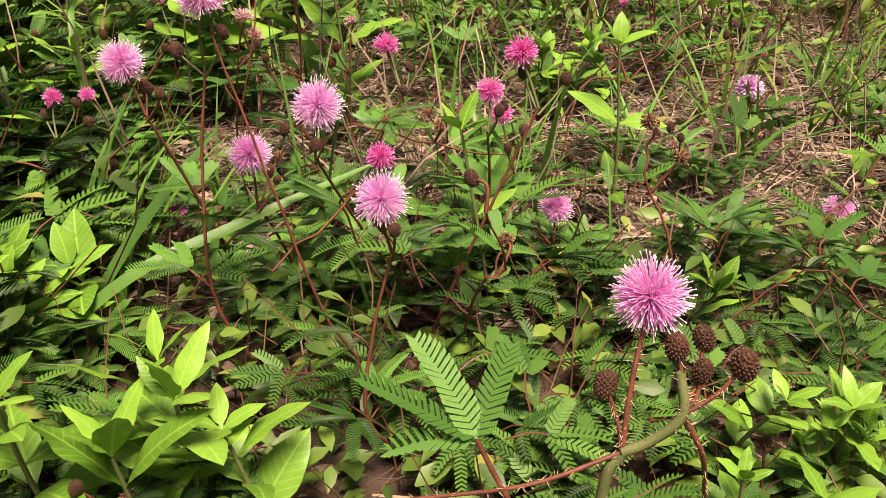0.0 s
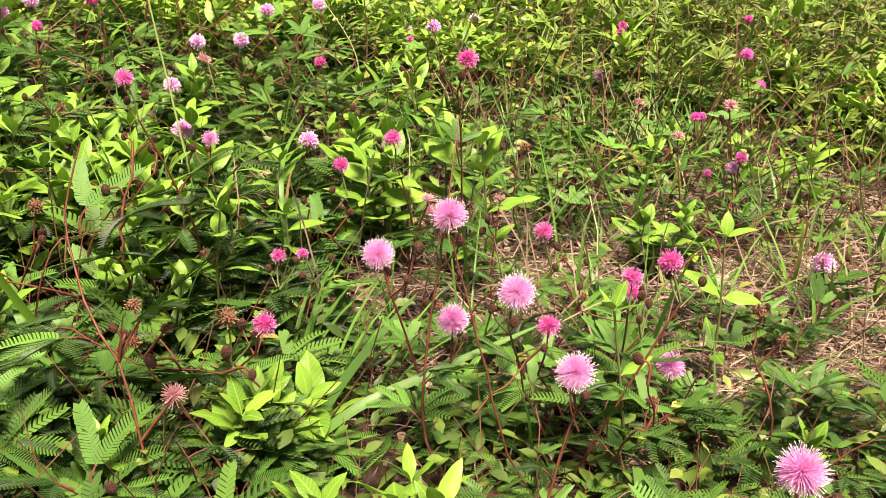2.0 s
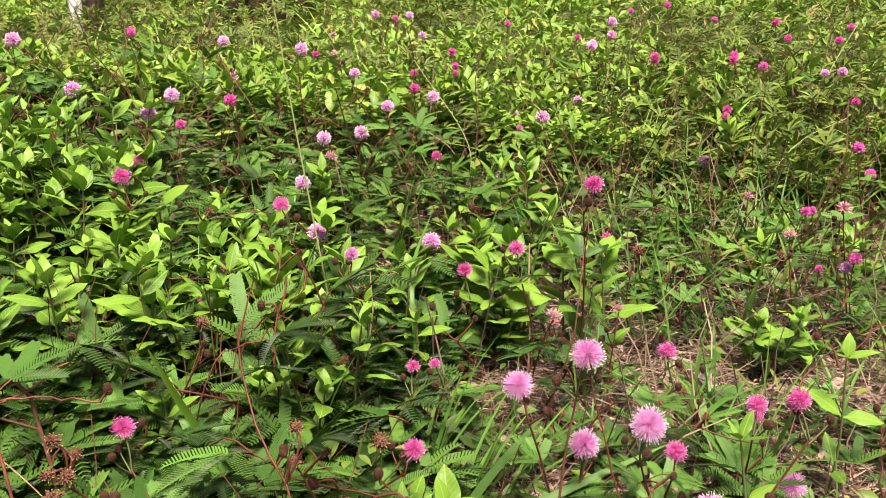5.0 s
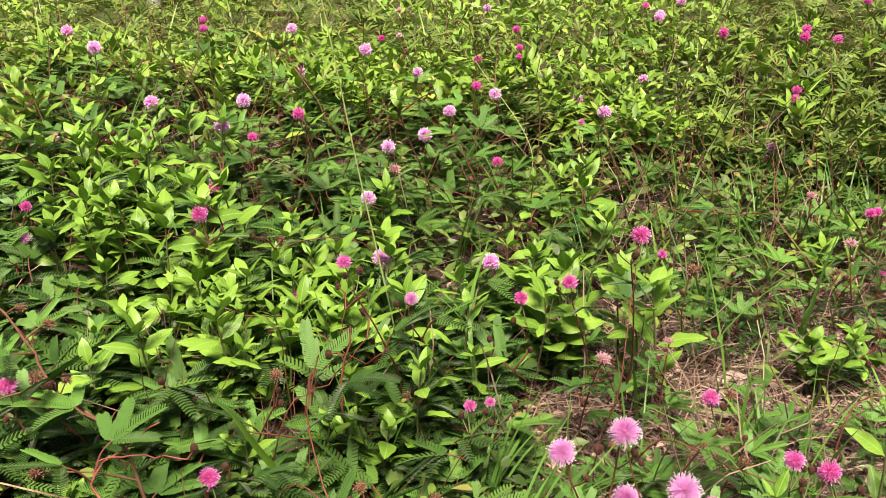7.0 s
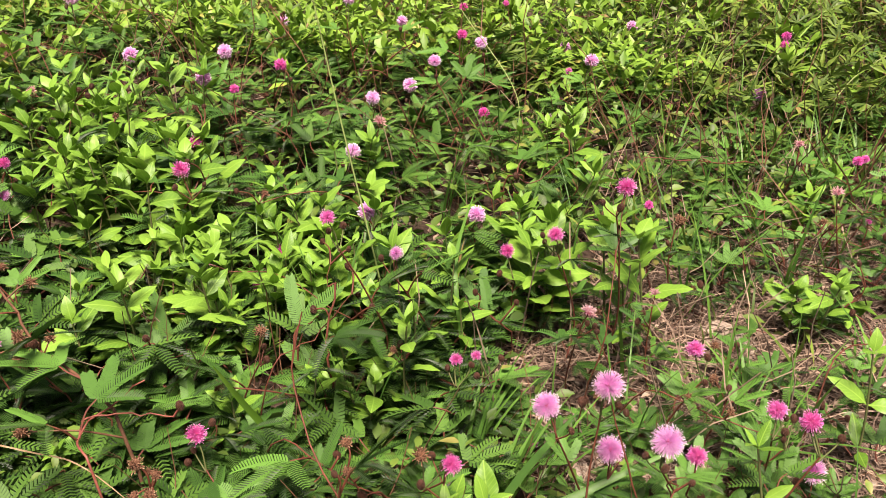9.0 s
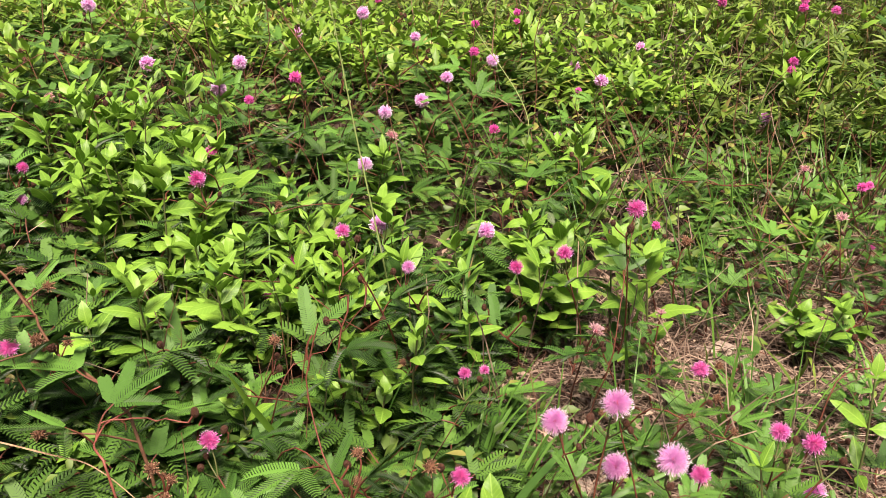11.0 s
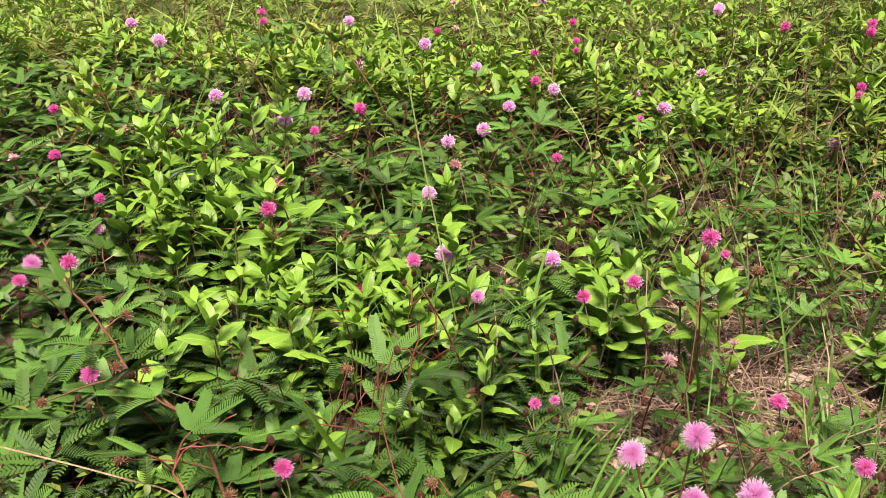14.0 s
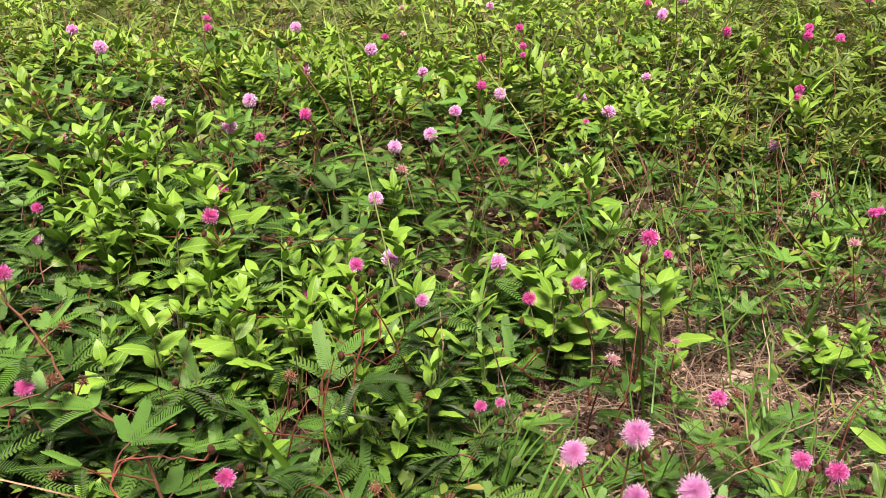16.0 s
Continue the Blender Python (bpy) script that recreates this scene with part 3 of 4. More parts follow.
def long_blade(points, width, label="single long flat green grass blade", tint=None):
    """A broad blade laid through a few places, with a fold along its middle."""
    o = np.array(points[0], float)
    line = np.array(curve([np.array(p) - o for p in points], 7))
    d = np.gradient(line, axis=0)
    s = np.cross(d, (0.1, -0.6, 0.8))
    s /= np.linalg.norm(s, axis=1)[:, None]
    n = len(line)
    w = width / 2 * np.sin(np.pi * (0.12 + 0.87 * np.linspace(0, 1, n))) ** 0.6
    up = np.cross(s, d)
    up /= np.linalg.norm(up, axis=1)[:, None]
    v = np.concatenate([line, line + s * w[:, None] + up * w[:, None] * 0.25, line - s * w[:, None] + up * w[:, None] * 0.25])
    t = []
    for i in range(n - 1):
        t += [(i, i + 1, n + i + 1), (i, n + i + 1, n + i), (i, 2 * n + i + 1, i + 1), (i, 2 * n + i, 2 * n + i + 1)]
    ob = new("long_grass", to_mesh("long_blade", (v, np.array(t), np.zeros(len(t), int)), [tint or GRASS]))
    ob.location = o
    tagged(ob, label, "grass", "long grass blades")


def grass_stalk(points, thick, seed, label):
    """A thin flowering grass stalk with a slim spike of grains at its end."""
    rng = random.Random(seed)
    o = np.array(points[0], float)
    root = thing("grass_stalk", *o, label, "grass")
    line = curve([np.array(p) - o for p in points], 9)
    part("stem", to_mesh("stalk", tube(line, (thick, thick * 0.55), 5), [STALK]), root)
    grains = []
    for q in line[int(len(line) * 0.55):]:
        for _ in range(2):
            d = np.array([rng.gauss(0, 0.5), rng.gauss(0, 0.5), 1.0])
            d /= np.linalg.norm(d)
            q2 = q + np.array([rng.gauss(0, 0.001) for _ in range(3)])
            grains.append(tube([q2, q2 + d * 0.002, q2 + d * 0.004], (0.0002, 0.0007, 0.0001), 4))
    part("spike", to_mesh("spike", join(grains), [STALK]), root, None, "slim spike of pale green grains")


# the near plant: a full pale head over dark buds on a bristly forked stem
def near_plant():
    rng = random.Random(5)
    base = np.array((0.026, 0.186, ground(0.026, 0.186) - 0.004))
    root = thing("mimosa_plant", *base, "bristly mimosa stem with a pale pink pompom and dark mulberry-like buds", "mimosa", "mimosa plants in the field")
    fork, knee = np.array((0.037, 0.190, 0.1612)) - base, np.array((0.050, 0.190, 0.172)) - base
    low = np.array((0.0325, 0.189, 0.142)) - base
    flower = np.array((0.044, 0.2055, 0.1945)) - base
    heads = [((0.033, 0.196, 0.1765), 7.6), ((0.0492, 0.198, 0.185), 8.2), ((0.0555, 0.199, 0.1868), 7.4), ((0.0545, 0.194, 0.1812), 7.0), ((0.0635, 0.193, 0.1835), 9.2)]
    lines = [(curve([(0, 0, 0), low, fork], 8), 0.0016, 0.0014), (curve([fork, (fork + knee) / 2 + np.array((0, 0, -0.002)), knee, knee + np.array((-0.0005, 0.004, 0.009))], 6), 0.0014, 0.0012),
             (curve([fork, (fork + flower) / 2 + np.array((-0.001, -0.001, 0)), flower - np.array((0, 0, 0.002))], 8), 0.0008, 0.0006),
             (curve([fork, fork + np.array((-0.022, -0.004, -0.006)), fork + np.array((-0.05, 0.0, -0.014))], 6), 0.0006, 0.0005),
             (curve([knee, knee + np.array((0.006, 0.0, -0.012)), knee + np.array((0.012, 0.01, -0.035))], 6), 0.0008, 0.0006)]
    for at, mm in heads:
        at = np.array(at) - base
        start = fork if at[0] < knee[0] - 0.012 else knee
        lines.append((curve([start, (start + at) / 2 + np.array((0.001, 0, -0.001)), at], 5), 0.0006, 0.0005))
    for i, (line, a, b) in enumerate(lines):
        hairs = []
        for q, q2 in zip(line, line[1:]):
            for _ in range(4):
                p = q + (q2 - q) * rng.random()
                d = np.array([rng.gauss(0, 1) for _ in range(3)])
                d *= rng.uniform(0.0016, 0.003) / np.linalg.norm(d)
                hairs.append(tube([p, p + d * 0.5, p + d], (0.00014, 0.00012, 0.00003), 3, 1))
        part("stem", to_mesh("bristly_stem", join([tube(line, (a, b), 7, 0)] + hairs), [GREENSTEM if i < 2 else REDSTEM, HAIR]), root)
    head_at(root, "P", flower, 19.5, rng, lean=(-8, 6))
    for at, mm in heads:
        head_at(root, "B", np.array(at) - base, mm, rng)
    for at, turn, tilt in ((low * 0.5, 200, 20), (low * 0.8, 20, 15)):
        leaf_at(root, at, turn, tilt, 0.9, True, rng)
    # a separate leaf stalk beside it with three large feathers
    b2 = np.array((0.03, 0.17, ground(0.03, 0.17)))
    leaf = thing("mimosa_shoot", *b2, "mimosa shoot with one large feathery leaf", "mimosa", "mimosa shoots in the field")
    crown = np.array((0.003, 0.192, 0.164)) - b2
    part("stem", to_mesh("leaf_stalk", tube(curve([(0, 0, 0), crown * 0.6 + np.array((0.012, 0, 0.0)), crown], 6), (0.0011, 0.0007), 5), [REDSTEM]), leaf)
    for turn, tilt, length in ((158, 22, 0.031), (118, 38, 0.030), (62, 40, 0.024), (175, 5, 0.02)):
        me = to_mesh("feather", pinna(rng, length, 0.0017, 0.0045), [MIMOSA, REDSTEM, GAP_SHADE], False)
        part("feather", me, leaf, Matrix.Translation(crown) @ pose(0, 0, 0, rng.uniform(-10, 10), -tilt, turn))


near_plant()

# ---- the flower heads, from the near ones to the far ----
mimosa(-0.027, 0.308, 0.174, "P", 20.1, 4, 2)
mimosa(-0.185, 0.332, 0.180, "M", 12.4, 4, 2)
mimosa(-0.206, 0.336, 0.181, "D", 11.2, 4, 2)
mimosa(-0.370, 0.346, 0.168, "M", 14.4, 4, 2)
mimosa(-0.092, 0.351, 0.237, "P", 19.5, 4, 2)
mimosa(-0.532, 0.359, 0.216, "M", 14.0, 4, 2)
mimosa(-0.130, 0.362, 0.210, "P", 18.5, 4, 2)
mimosa(-0.055, 0.363, 0.191, "P", 21.5, 4, 2)
mimosa(0.027, 0.375, 0.208, "M", 13.9, 4, 2)
mimosa(-0.090, 0.384, 0.163, "P", 20.0, 4, 2)
mimosa(-0.034, 0.396, 0.156, "M", 13.3, 4, 2)
mimosa(-0.347, 0.417, 0.210, "D", 10.3, 4, 2)
mimosa(0.017, 0.428, 0.176, "M", 13.1, 4, 2)
mimosa(-0.667, 0.446, 0.241, "M", 12.2, 4, 2)
mimosa(0.024, 0.456, 0.155, "M", 11.8, 4, 2)
mimosa(-0.619, 0.457, 0.258, "M", 15.0, 4, 2)
mimosa(-0.153, 0.459, 0.101, "M", 11.8, 4, 2)
mimosa(0.056, 0.465, 0.098, "P", 20.2, 4, 2)
mimosa(-0.307, 0.471, 0.280, "M", 11.3, 4, 2)
mimosa(-0.677, 0.474, 0.244, "P", 17.2, 4, 2)
mimosa(-0.214, 0.474, 0.162, "M", 10.0, 4, 2)
mimosa(-0.035, 0.480, 0.186, "M", 13.2, 4, 2)
mimosa(-0.200, 0.485, 0.160, "M", 8.4, 4, 2)
mimosa(-0.115, 0.507, 0.195, "F", 12.6, 4, 2)
mimosa(-0.269, 0.514, 0.232, "P", 12.1, 4, 2)
mimosa(0.241, 0.521, 0.069, "P", 21.5, 4, 2)
mimosa(-0.467, 0.527, 0.153, "M", 13.7, 4, 2)
mimosa(-0.115, 0.529, 0.180, "F", 11.5, 4, 2)
mimosa(-0.091, 0.532, 0.290, "M", 14.2, 4, 2)
mimosa(-0.429, 0.577, 0.155, "M", 12.3, 4, 2)
mimosa(-0.064, 0.578, 0.176, "F", 10.2, 4, 2)
mimosa(-0.696, 0.587, 0.231, "P", 15.2, 4, 2)
mimosa(-0.495, 0.589, 0.266, "M", 15.5, 4, 2)
mimosa(-0.392, 0.591, 0.142, "M", 12.6, 4, 2)
mimosa(-0.150, 0.595, 0.218, "M", 14.2, 4, 2)
mimosa(-0.699, 0.604, 0.259, "M", 11.5, 4, 1)
mimosa(-0.411, 0.604, 0.182, "M", 12.6, 4, 1)
mimosa(-0.196, 0.616, 0.189, "M", 12.9, 4, 1)
mimosa(-0.340, 0.651, 0.205, "P", 20.3, 4, 1, far=True)
mimosa(0.220, 0.651, 0.107, "P", 21.5, 4, 1, far=True)
mimosa(-0.845, 0.652, 0.281, "F", 12.9, 4, 1, far=True)
mimosa(-0.810, 0.676, 0.279, "M", 13.6, 4, 1, far=True)
mimosa(-0.533, 0.685, 0.258, "M", 13.1, 4, 1, far=True)
mimosa(-0.239, 0.691, 0.189, "P", 19.7, 4, 1, far=True)
mimosa(-0.042, 0.709, 0.186, "D", 12.8, 4, 1, far=True)
mimosa(-0.072, 0.732, 0.191, "M", 9.5, 4, 1, far=True)
mimosa(-0.783, 0.769, 0.284, "F", 12.0, 4, 1, far=True)
mimosa(-0.396, 0.780, 0.220, "P", 18.6, 4, 1, far=True)
mimosa(0.176, 0.785, 0.166, "M", 12.6, 4, 1, far=True)
mimosa(-0.901, 0.791, 0.301, "M", 12.9, 4, 1, far=True)
mimosa(0.160, 0.793, 0.215, "F", 16.0, 4, 1, far=True)
mimosa(0.171, 0.794, 0.153, "P", 14.0, 4, 1, far=True)
mimosa(-0.366, 0.805, 0.184, "P", 12.7, 3, 1, far=True)
mimosa(0.120, 0.823, 0.176, "F", 14.1, 3, 1, far=True)
mimosa(-0.378, 0.827, 0.239, "F", 15.4, 3, 1, far=True)
mimosa(-0.570, 0.858, 0.265, "M", 12.4, 3, 1, far=True)
mimosa(-0.506, 0.859, 0.295, "M", 15.1, 3, 1, far=True)
mimosa(-0.612, 0.864, 0.276, "P", 21.5, 3, 1, far=True)
mimosa(0.166, 0.867, 0.127, "M", 8.9, 3, 1, far=True)
mimosa(-0.403, 0.884, 0.250, "P", 19.1, 3, 1, far=True)
mimosa(-0.721, 0.886, 0.299, "P", 21.5, 3, 1, far=True)
mimosa(-0.270, 0.900, 0.230, "M", 13.5, 3, 1, far=True)
mimosa(0.156, 0.914, 0.179, "M", 12.7, 3, 1, far=True)
mimosa(0.165, 0.922, 0.179, "M", 9.9, 3, 1, far=True)
mimosa(0.095, 0.937, 0.189, "F", 12.7, 3, 1, far=True)
mimosa(-0.339, 0.945, 0.281, "P", 17.0, 3, 1, far=True)
mimosa(-0.380, 0.972, 0.242, "P", 20.6, 3, 1, far=True)
mimosa(-0.639, 0.979, 0.282, "P", 21.5, 3, 1, far=True)
mimosa(0.225, 0.991, 0.241, "M", 15.5, 3, 1, far=True)
mimosa(-0.884, 1.015, 0.348, "P", 21.5, 3, 1, far=True)
mimosa(-0.481, 1.049, 0.339, "P", 19.8, 3, 1, far=True)
mimosa(-0.326, 1.051, 0.290, "M", 13.9, 3, 1, far=True)
mimosa(-0.301, 1.053, 0.279, "P", 19.3, 3, 1, far=True)
mimosa(-0.409, 1.053, 0.308, "P", 15.7, 3, 1, far=True)
mimosa(-0.154, 1.054, 0.256, "P", 20.6, 3, 1, far=True)
mimosa(-0.209, 1.056, 0.175, "P", 14.0, 3, 1, far=True)
mimosa(-0.185, 1.069, 0.238, "M", 9.6, 3, 1, far=True)
mimosa(-0.925, 1.069, 0.341, "P", 21.0, 3, 1, far=True)
mimosa(0.279, 1.101, 0.187, "M", 14.3, 3, 1, far=True)
mimosa(-0.628, 1.154, 0.288, "P", 19.7, 3, 1, far=True)
mimosa(-1.041, 1.167, 0.350, "P", 21.0, 3, 1, far=True)
mimosa(0.074, 1.172, 0.181, "P", 20.6, 3, 1, far=True)
mimosa(-0.820, 1.218, 0.345, "M", 15.0, 3, 1, far=True)
mimosa(0.108, 1.232, 0.238, "M", 12.5, 3, 1, far=True)
mimosa(-0.209, 1.252, 0.228, "P", 19.8, 0, 0, far=True)
mimosa(0.113, 1.260, 0.244, "M", 14.0, 0, 0, far=True)
mimosa(-0.372, 1.280, 0.284, "M", 14.2, 0, 0, far=True)
mimosa(0.123, 1.308, 0.314, "M", 15.0, 0, 0, far=True)
mimosa(-0.309, 1.309, 0.284, "M", 10.3, 0, 0, far=True)
mimosa(0.314, 1.327, 0.252, "M", 13.7, 0, 0, far=True)
mimosa(-0.721, 1.347, 0.325, "P", 21.0, 0, 0, far=True)
mimosa(-0.316, 1.353, 0.291, "M", 12.8, 0, 0, far=True)
mimosa(-0.111, 1.363, 0.237, "P", 19.4, 0, 0, far=True)
mimosa(-0.903, 1.367, 0.339, "M", 15.5, 0, 0, far=True)
mimosa(0.134, 1.378, 0.315, "M", 15.0, 0, 0, far=True)
mimosa(-0.566, 1.379, 0.303, "M", 12.4, 0, 0, far=True)
mimosa(0.184, 1.391, 0.297, "M", 15.0, 0, 0, far=True)
mimosa(0.011, 1.392, 0.309, "M", 15.0, 0, 0, far=True)
mimosa(-0.539, 1.400, 0.304, "F", 12.5, 0, 0, far=True)
mimosa(0.013, 1.415, 0.302, "M", 15.0, 0, 0, far=True)
mimosa(0.288, 1.425, 0.285, "P", 15.6, 0, 0, far=True)
mimosa(0.318, 1.433, 0.287, "P", 17.8, 0, 0, far=True)
mimosa(-0.338, 1.456, 0.305, "M", 12.4, 0, 0, far=True)
mimosa(-0.338, 1.460, 0.305, "M", 13.7, 0, 0, far=True)
mimosa(-0.093, 1.536, 0.313, "P", 19.6, 0, 0, far=True)
mimosa(-0.091, 1.550, 0.315, "P", 20.6, 0, 0, far=True)
mimosa(-0.057, 1.581, 0.354, "P", 21.0, 0, 0, far=True)
mimosa(0.349, 1.594, 0.327, "M", 15.0, 0, 0, far=True)
mimosa(-0.601, 1.607, 0.321, "F", 15.2, 0, 0, far=True)
mimosa(0.265, 1.614, 0.328, "M", 15.0, 0, 0, far=True)
mimosa(-0.424, 1.625, 0.322, "P", 17.3, 0, 0, far=True)
mimosa(-0.119, 1.634, 0.323, "M", 12.6, 0, 0, far=True)
mimosa(-0.054, 1.661, 0.326, "P", 19.7, 0, 0, far=True)
mimosa(-0.543, 1.725, 0.356, "P", 21.0, 0, 0, far=True)
mimosa(0.404, 1.730, 0.344, "M", 15.0, 0, 0, far=True)
mimosa(0.270, 1.763, 0.349, "M", 15.0, 0, 0, far=True)
mimosa(-0.271, 1.796, 0.338, "M", 13.8, 0, 0, far=True)
mimosa(0.060, 1.814, 0.379, "M", 15.2, 0, 0, far=True)
mimosa(-0.529, 1.860, 0.343, "M", 14.5, 0, 0, far=True)
mimosa(0.171, 1.905, 0.347, "M", 14.7, 0, 0, far=True)
mimosa(-0.507, 1.910, 0.348, "P", 20.3, 0, 0, far=True)
mimosa(-0.003, 2.033, 0.359, "M", 14.1, 0, 0, far=True)

# ---- long red stems ----
runner([(-0.301, 0.43, 0.06), (-0.312, 0.452, 0.108), (-0.305, 0.438, 0.162), (-0.307, 0.440, 0.188), (-0.302, 0.46, 0.231)], 4, 21, "long dark red mimosa stem rising from the weeds", 0.0019, [((-0.318, 0.45, 0.212), "B", 8), ((-0.379, 0.40, 0.169), "D", 10)])
runner([(-0.40, 0.32, 0.09), (-0.422, 0.335, 0.19), (-0.481, 0.364, 0.203), (-0.511, 0.375, 0.208), (-0.56, 0.416, 0.22), (-0.636, 0.466, 0.234), (-0.703, 0.519, 0.247)], 5, 22, "long brown mimosa stem arching over the leaves", 0.0021, [((-0.553, 0.436, 0.225), "D", 10), ((-0.585, 0.445, 0.232), "D", 9), ((-0.515, 0.369, 0.217), "D", 11), ((-0.504, 0.369, 0.214), "B", 10), ((-0.549, 0.325, 0.21), "D", 9), ((-0.462, 0.295, 0.197), "D", 11)], BROWNSTEM)
runner([(-0.395, 0.28, 0.08), (-0.402, 0.277, 0.188), (-0.424, 0.30, 0.193), (-0.421, 0.329, 0.197), (-0.40, 0.345, 0.21)], 2, 40, "pinkish red forked mimosa stem low over the leaves", 0.0014, tint=PINKSTEM)
runner([(-0.424, 0.30, 0.193), (-0.428, 0.317, 0.197), (-0.403, 0.326, 0.195), (-0.375, 0.333, 0.192)], 1, 41, "short pinkish mimosa branch with a bud", 0.0012, [((-0.37, 0.335, 0.20), "B", 8)], PINKSTEM)
long_blade([(-0.62, 0.285, 0.205), (-0.555, 0.287, 0.198), (-0.459, 0.29, 0.186), (-0.413, 0.287, 0.18), (-0.36, 0.285, 0.13)], 0.0011, "dry tan stalk lying across the leaves", STRAWTIP)
runner([(-0.489, 0.375, 0.05), (-0.52, 0.395, 0.115), (-0.546, 0.42, 0.155), (-0.575, 0.425, 0.185)], 2, 23, "red mimosa stem with dry seed heads", 0.0013, [((-0.56, 0.40, 0.13), "D", 10)])
runner([(-0.46, 0.35, 0.045), (-0.43, 0.36, 0.11), (-0.40, 0.37, 0.135), (-0.37, 0.38, 0.14)], 3, 24, "pinkish mimosa stem lying over the leaves", 0.0012, [((-0.375, 0.375, 0.155), "B", 8), ((-0.405, 0.36, 0.085), "D", 15)])
runner([(-0.12, 0.50, 0.04), (-0.118, 0.47, 0.12), (-0.1, 0.462, 0.20), (-0.095, 0.50, 0.25), (-0.091, 0.531, 0.284)], 0, 25, "slender brown stem carrying a magenta flower head", 0.0009)
runner([(-0.20, 0.60, 0.05), (-0.185, 0.575, 0.12), (-0.20, 0.56, 0.15), (-0.23, 0.57, 0.16)], 2, 26, "red forked mimosa stem with buds", 0.0012, [((-0.18, 0.565, 0.165), "B", 7), ((-0.215, 0.56, 0.175), "B", 7)])
runner([(0.06, 0.88, 0.05), (0.12, 0.80, 0.10), (0.19, 0.74, 0.10), (0.26, 0.70, 0.12)], 2, 27, "bare reddish mimosa stem over stony soil", 0.0014, [((0.22, 0.72, 0.13), "B", 8)])
runner([(0.03, 1.05, 0.05), (0.06, 0.98, 0.14), (0.0, 0.92, 0.17), (-0.08, 0.9, 0.18)], 3, 28, "reddish mimosa stem sprawling over the weeds", 0.0013)
runner([(-0.62, 1.0, 0.06), (-0.56, 0.93, 0.18), (-0.53, 0.88, 0.25), (-0.508, 0.86, 0.286)], 3, 29, "slender red stem carrying a magenta flower head", 0.0013)
runner([(-0.21, 0.29, 0.03), (-0.23, 0.285, 0.10), (-0.25, 0.30, 0.17), (-0.29, 0.34, 0.22), (-0.285, 0.36, 0.265)], 2, 30, "green-red bent stem with a drooping faded flower", 0.0012, [((-0.222, 0.298, 0.156), "F", 12), ((-0.25, 0.30, 0.19), "B", 6)])
runner([(-0.14, 0.29, 0.03), (-0.185, 0.295, 0.085), (-0.20, 0.285, 0.13)], 3, 31, "low red mimosa stem with a bud", 0.0012, [((-0.205, 0.29, 0.115), "B", 7)])
runner([(-0.03, 0.36, 0.04), (-0.055, 0.345, 0.10), (-0.075, 0.345, 0.17), (-0.09, 0.35, 0.225)], 0, 32, "long brown stem leaning over the straw", 0.0012)
runner([(0.10, 0.41, 0.04), (0.105, 0.40, 0.10), (0.09, 0.41, 0.14), (0.095, 0.415, 0.16)], 1, 33, "tan withered stem with dry heads", 0.0012, [((0.09, 0.412, 0.165), "D", 9), ((0.105, 0.405, 0.15), "D", 8)])

runner([(-0.345, 0.311, 0.084), (-0.353, 0.293, 0.136), (-0.365, 0.281, 0.176)], 2, 60, "brown mimosa stem with a cluster of withered seed heads", 0.0013, [((-0.357, 0.268, 0.184), "D", 10), ((-0.362, 0.261, 0.189), "D", 8), ((-0.357, 0.279, 0.191), "D", 7), ((-0.369, 0.278, 0.198), "D", 10), ((-0.357, 0.256, 0.179), "D", 10), ((-0.368, 0.287, 0.185), "D", 6)])
runner([(-0.490, 0.397, 0.110), (-0.498, 0.379, 0.161), (-0.510, 0.367, 0.201)], 2, 61, "brown mimosa stem with a cluster of withered seed heads", 0.0013, [((-0.498, 0.380, 0.213), "D", 9), ((-0.517, 0.368, 0.206), "D", 9), ((-0.509, 0.363, 0.224), "D", 9), ((-0.507, 0.355, 0.207), "D", 9)])
runner([(-0.234, 0.357, 0.074), (-0.242, 0.339, 0.126), (-0.254, 0.327, 0.166)], 2, 62, "brown mimosa stem with a cluster of withered seed heads", 0.0013, [((-0.233, 0.321, 0.180), "D", 7), ((-0.253, 0.326, 0.169), "D", 8), ((-0.254, 0.333, 0.187), "D", 9)])

# ---- bright weeds, in the clumps where they stand ----
rng = random.Random(41)
CLUMPS = [  # x, y, reach, plants, top, leaf length
    (-0.69, 0.77, 0.085, 26, 0.28, 0.032), (-0.63, 0.66, 0.075, 28, 0.24, 0.035), (-0.50, 0.52, 0.066, 16, 0.20, 0.032),
    (-0.43, 0.57, 0.077, 18, 0.19, 0.032), (-0.37, 0.63, 0.055, 9, 0.19, 0.035), (-0.23, 0.68, 0.044, 5, 0.19, 0.035),
    (-0.09, 0.64, 0.028, 3, 0.19, 0.035), (-0.15, 0.67, 0.033, 3, 0.18, 0.036), (-0.18, 0.88, 0.055, 6, 0.20, 0.035),
    (0.09, 0.71, 0.035, 4, 0.11, 0.026), (0.22, 0.95, 0.088, 11, 0.13, 0.028), (-0.19, 0.37, 0.033, 5, 0.12, 0.029),
    (-0.30, 0.50, 0.06, 8, 0.18, 0.028), (-0.33, 0.42, 0.04, 4, 0.15, 0.026), (-0.42, 0.78, 0.07, 6, 0.21, 0.03),
    (-0.45, 0.37, 0.055, 6, 0.12, 0.022), (-0.09, 0.240, 0.022, 5, 0.120, 0.035), (0.135, 0.285, 0.035, 7, 0.075, 0.024), (-0.21, 0.31, 0.05, 2, 0.11, 0.022),
]
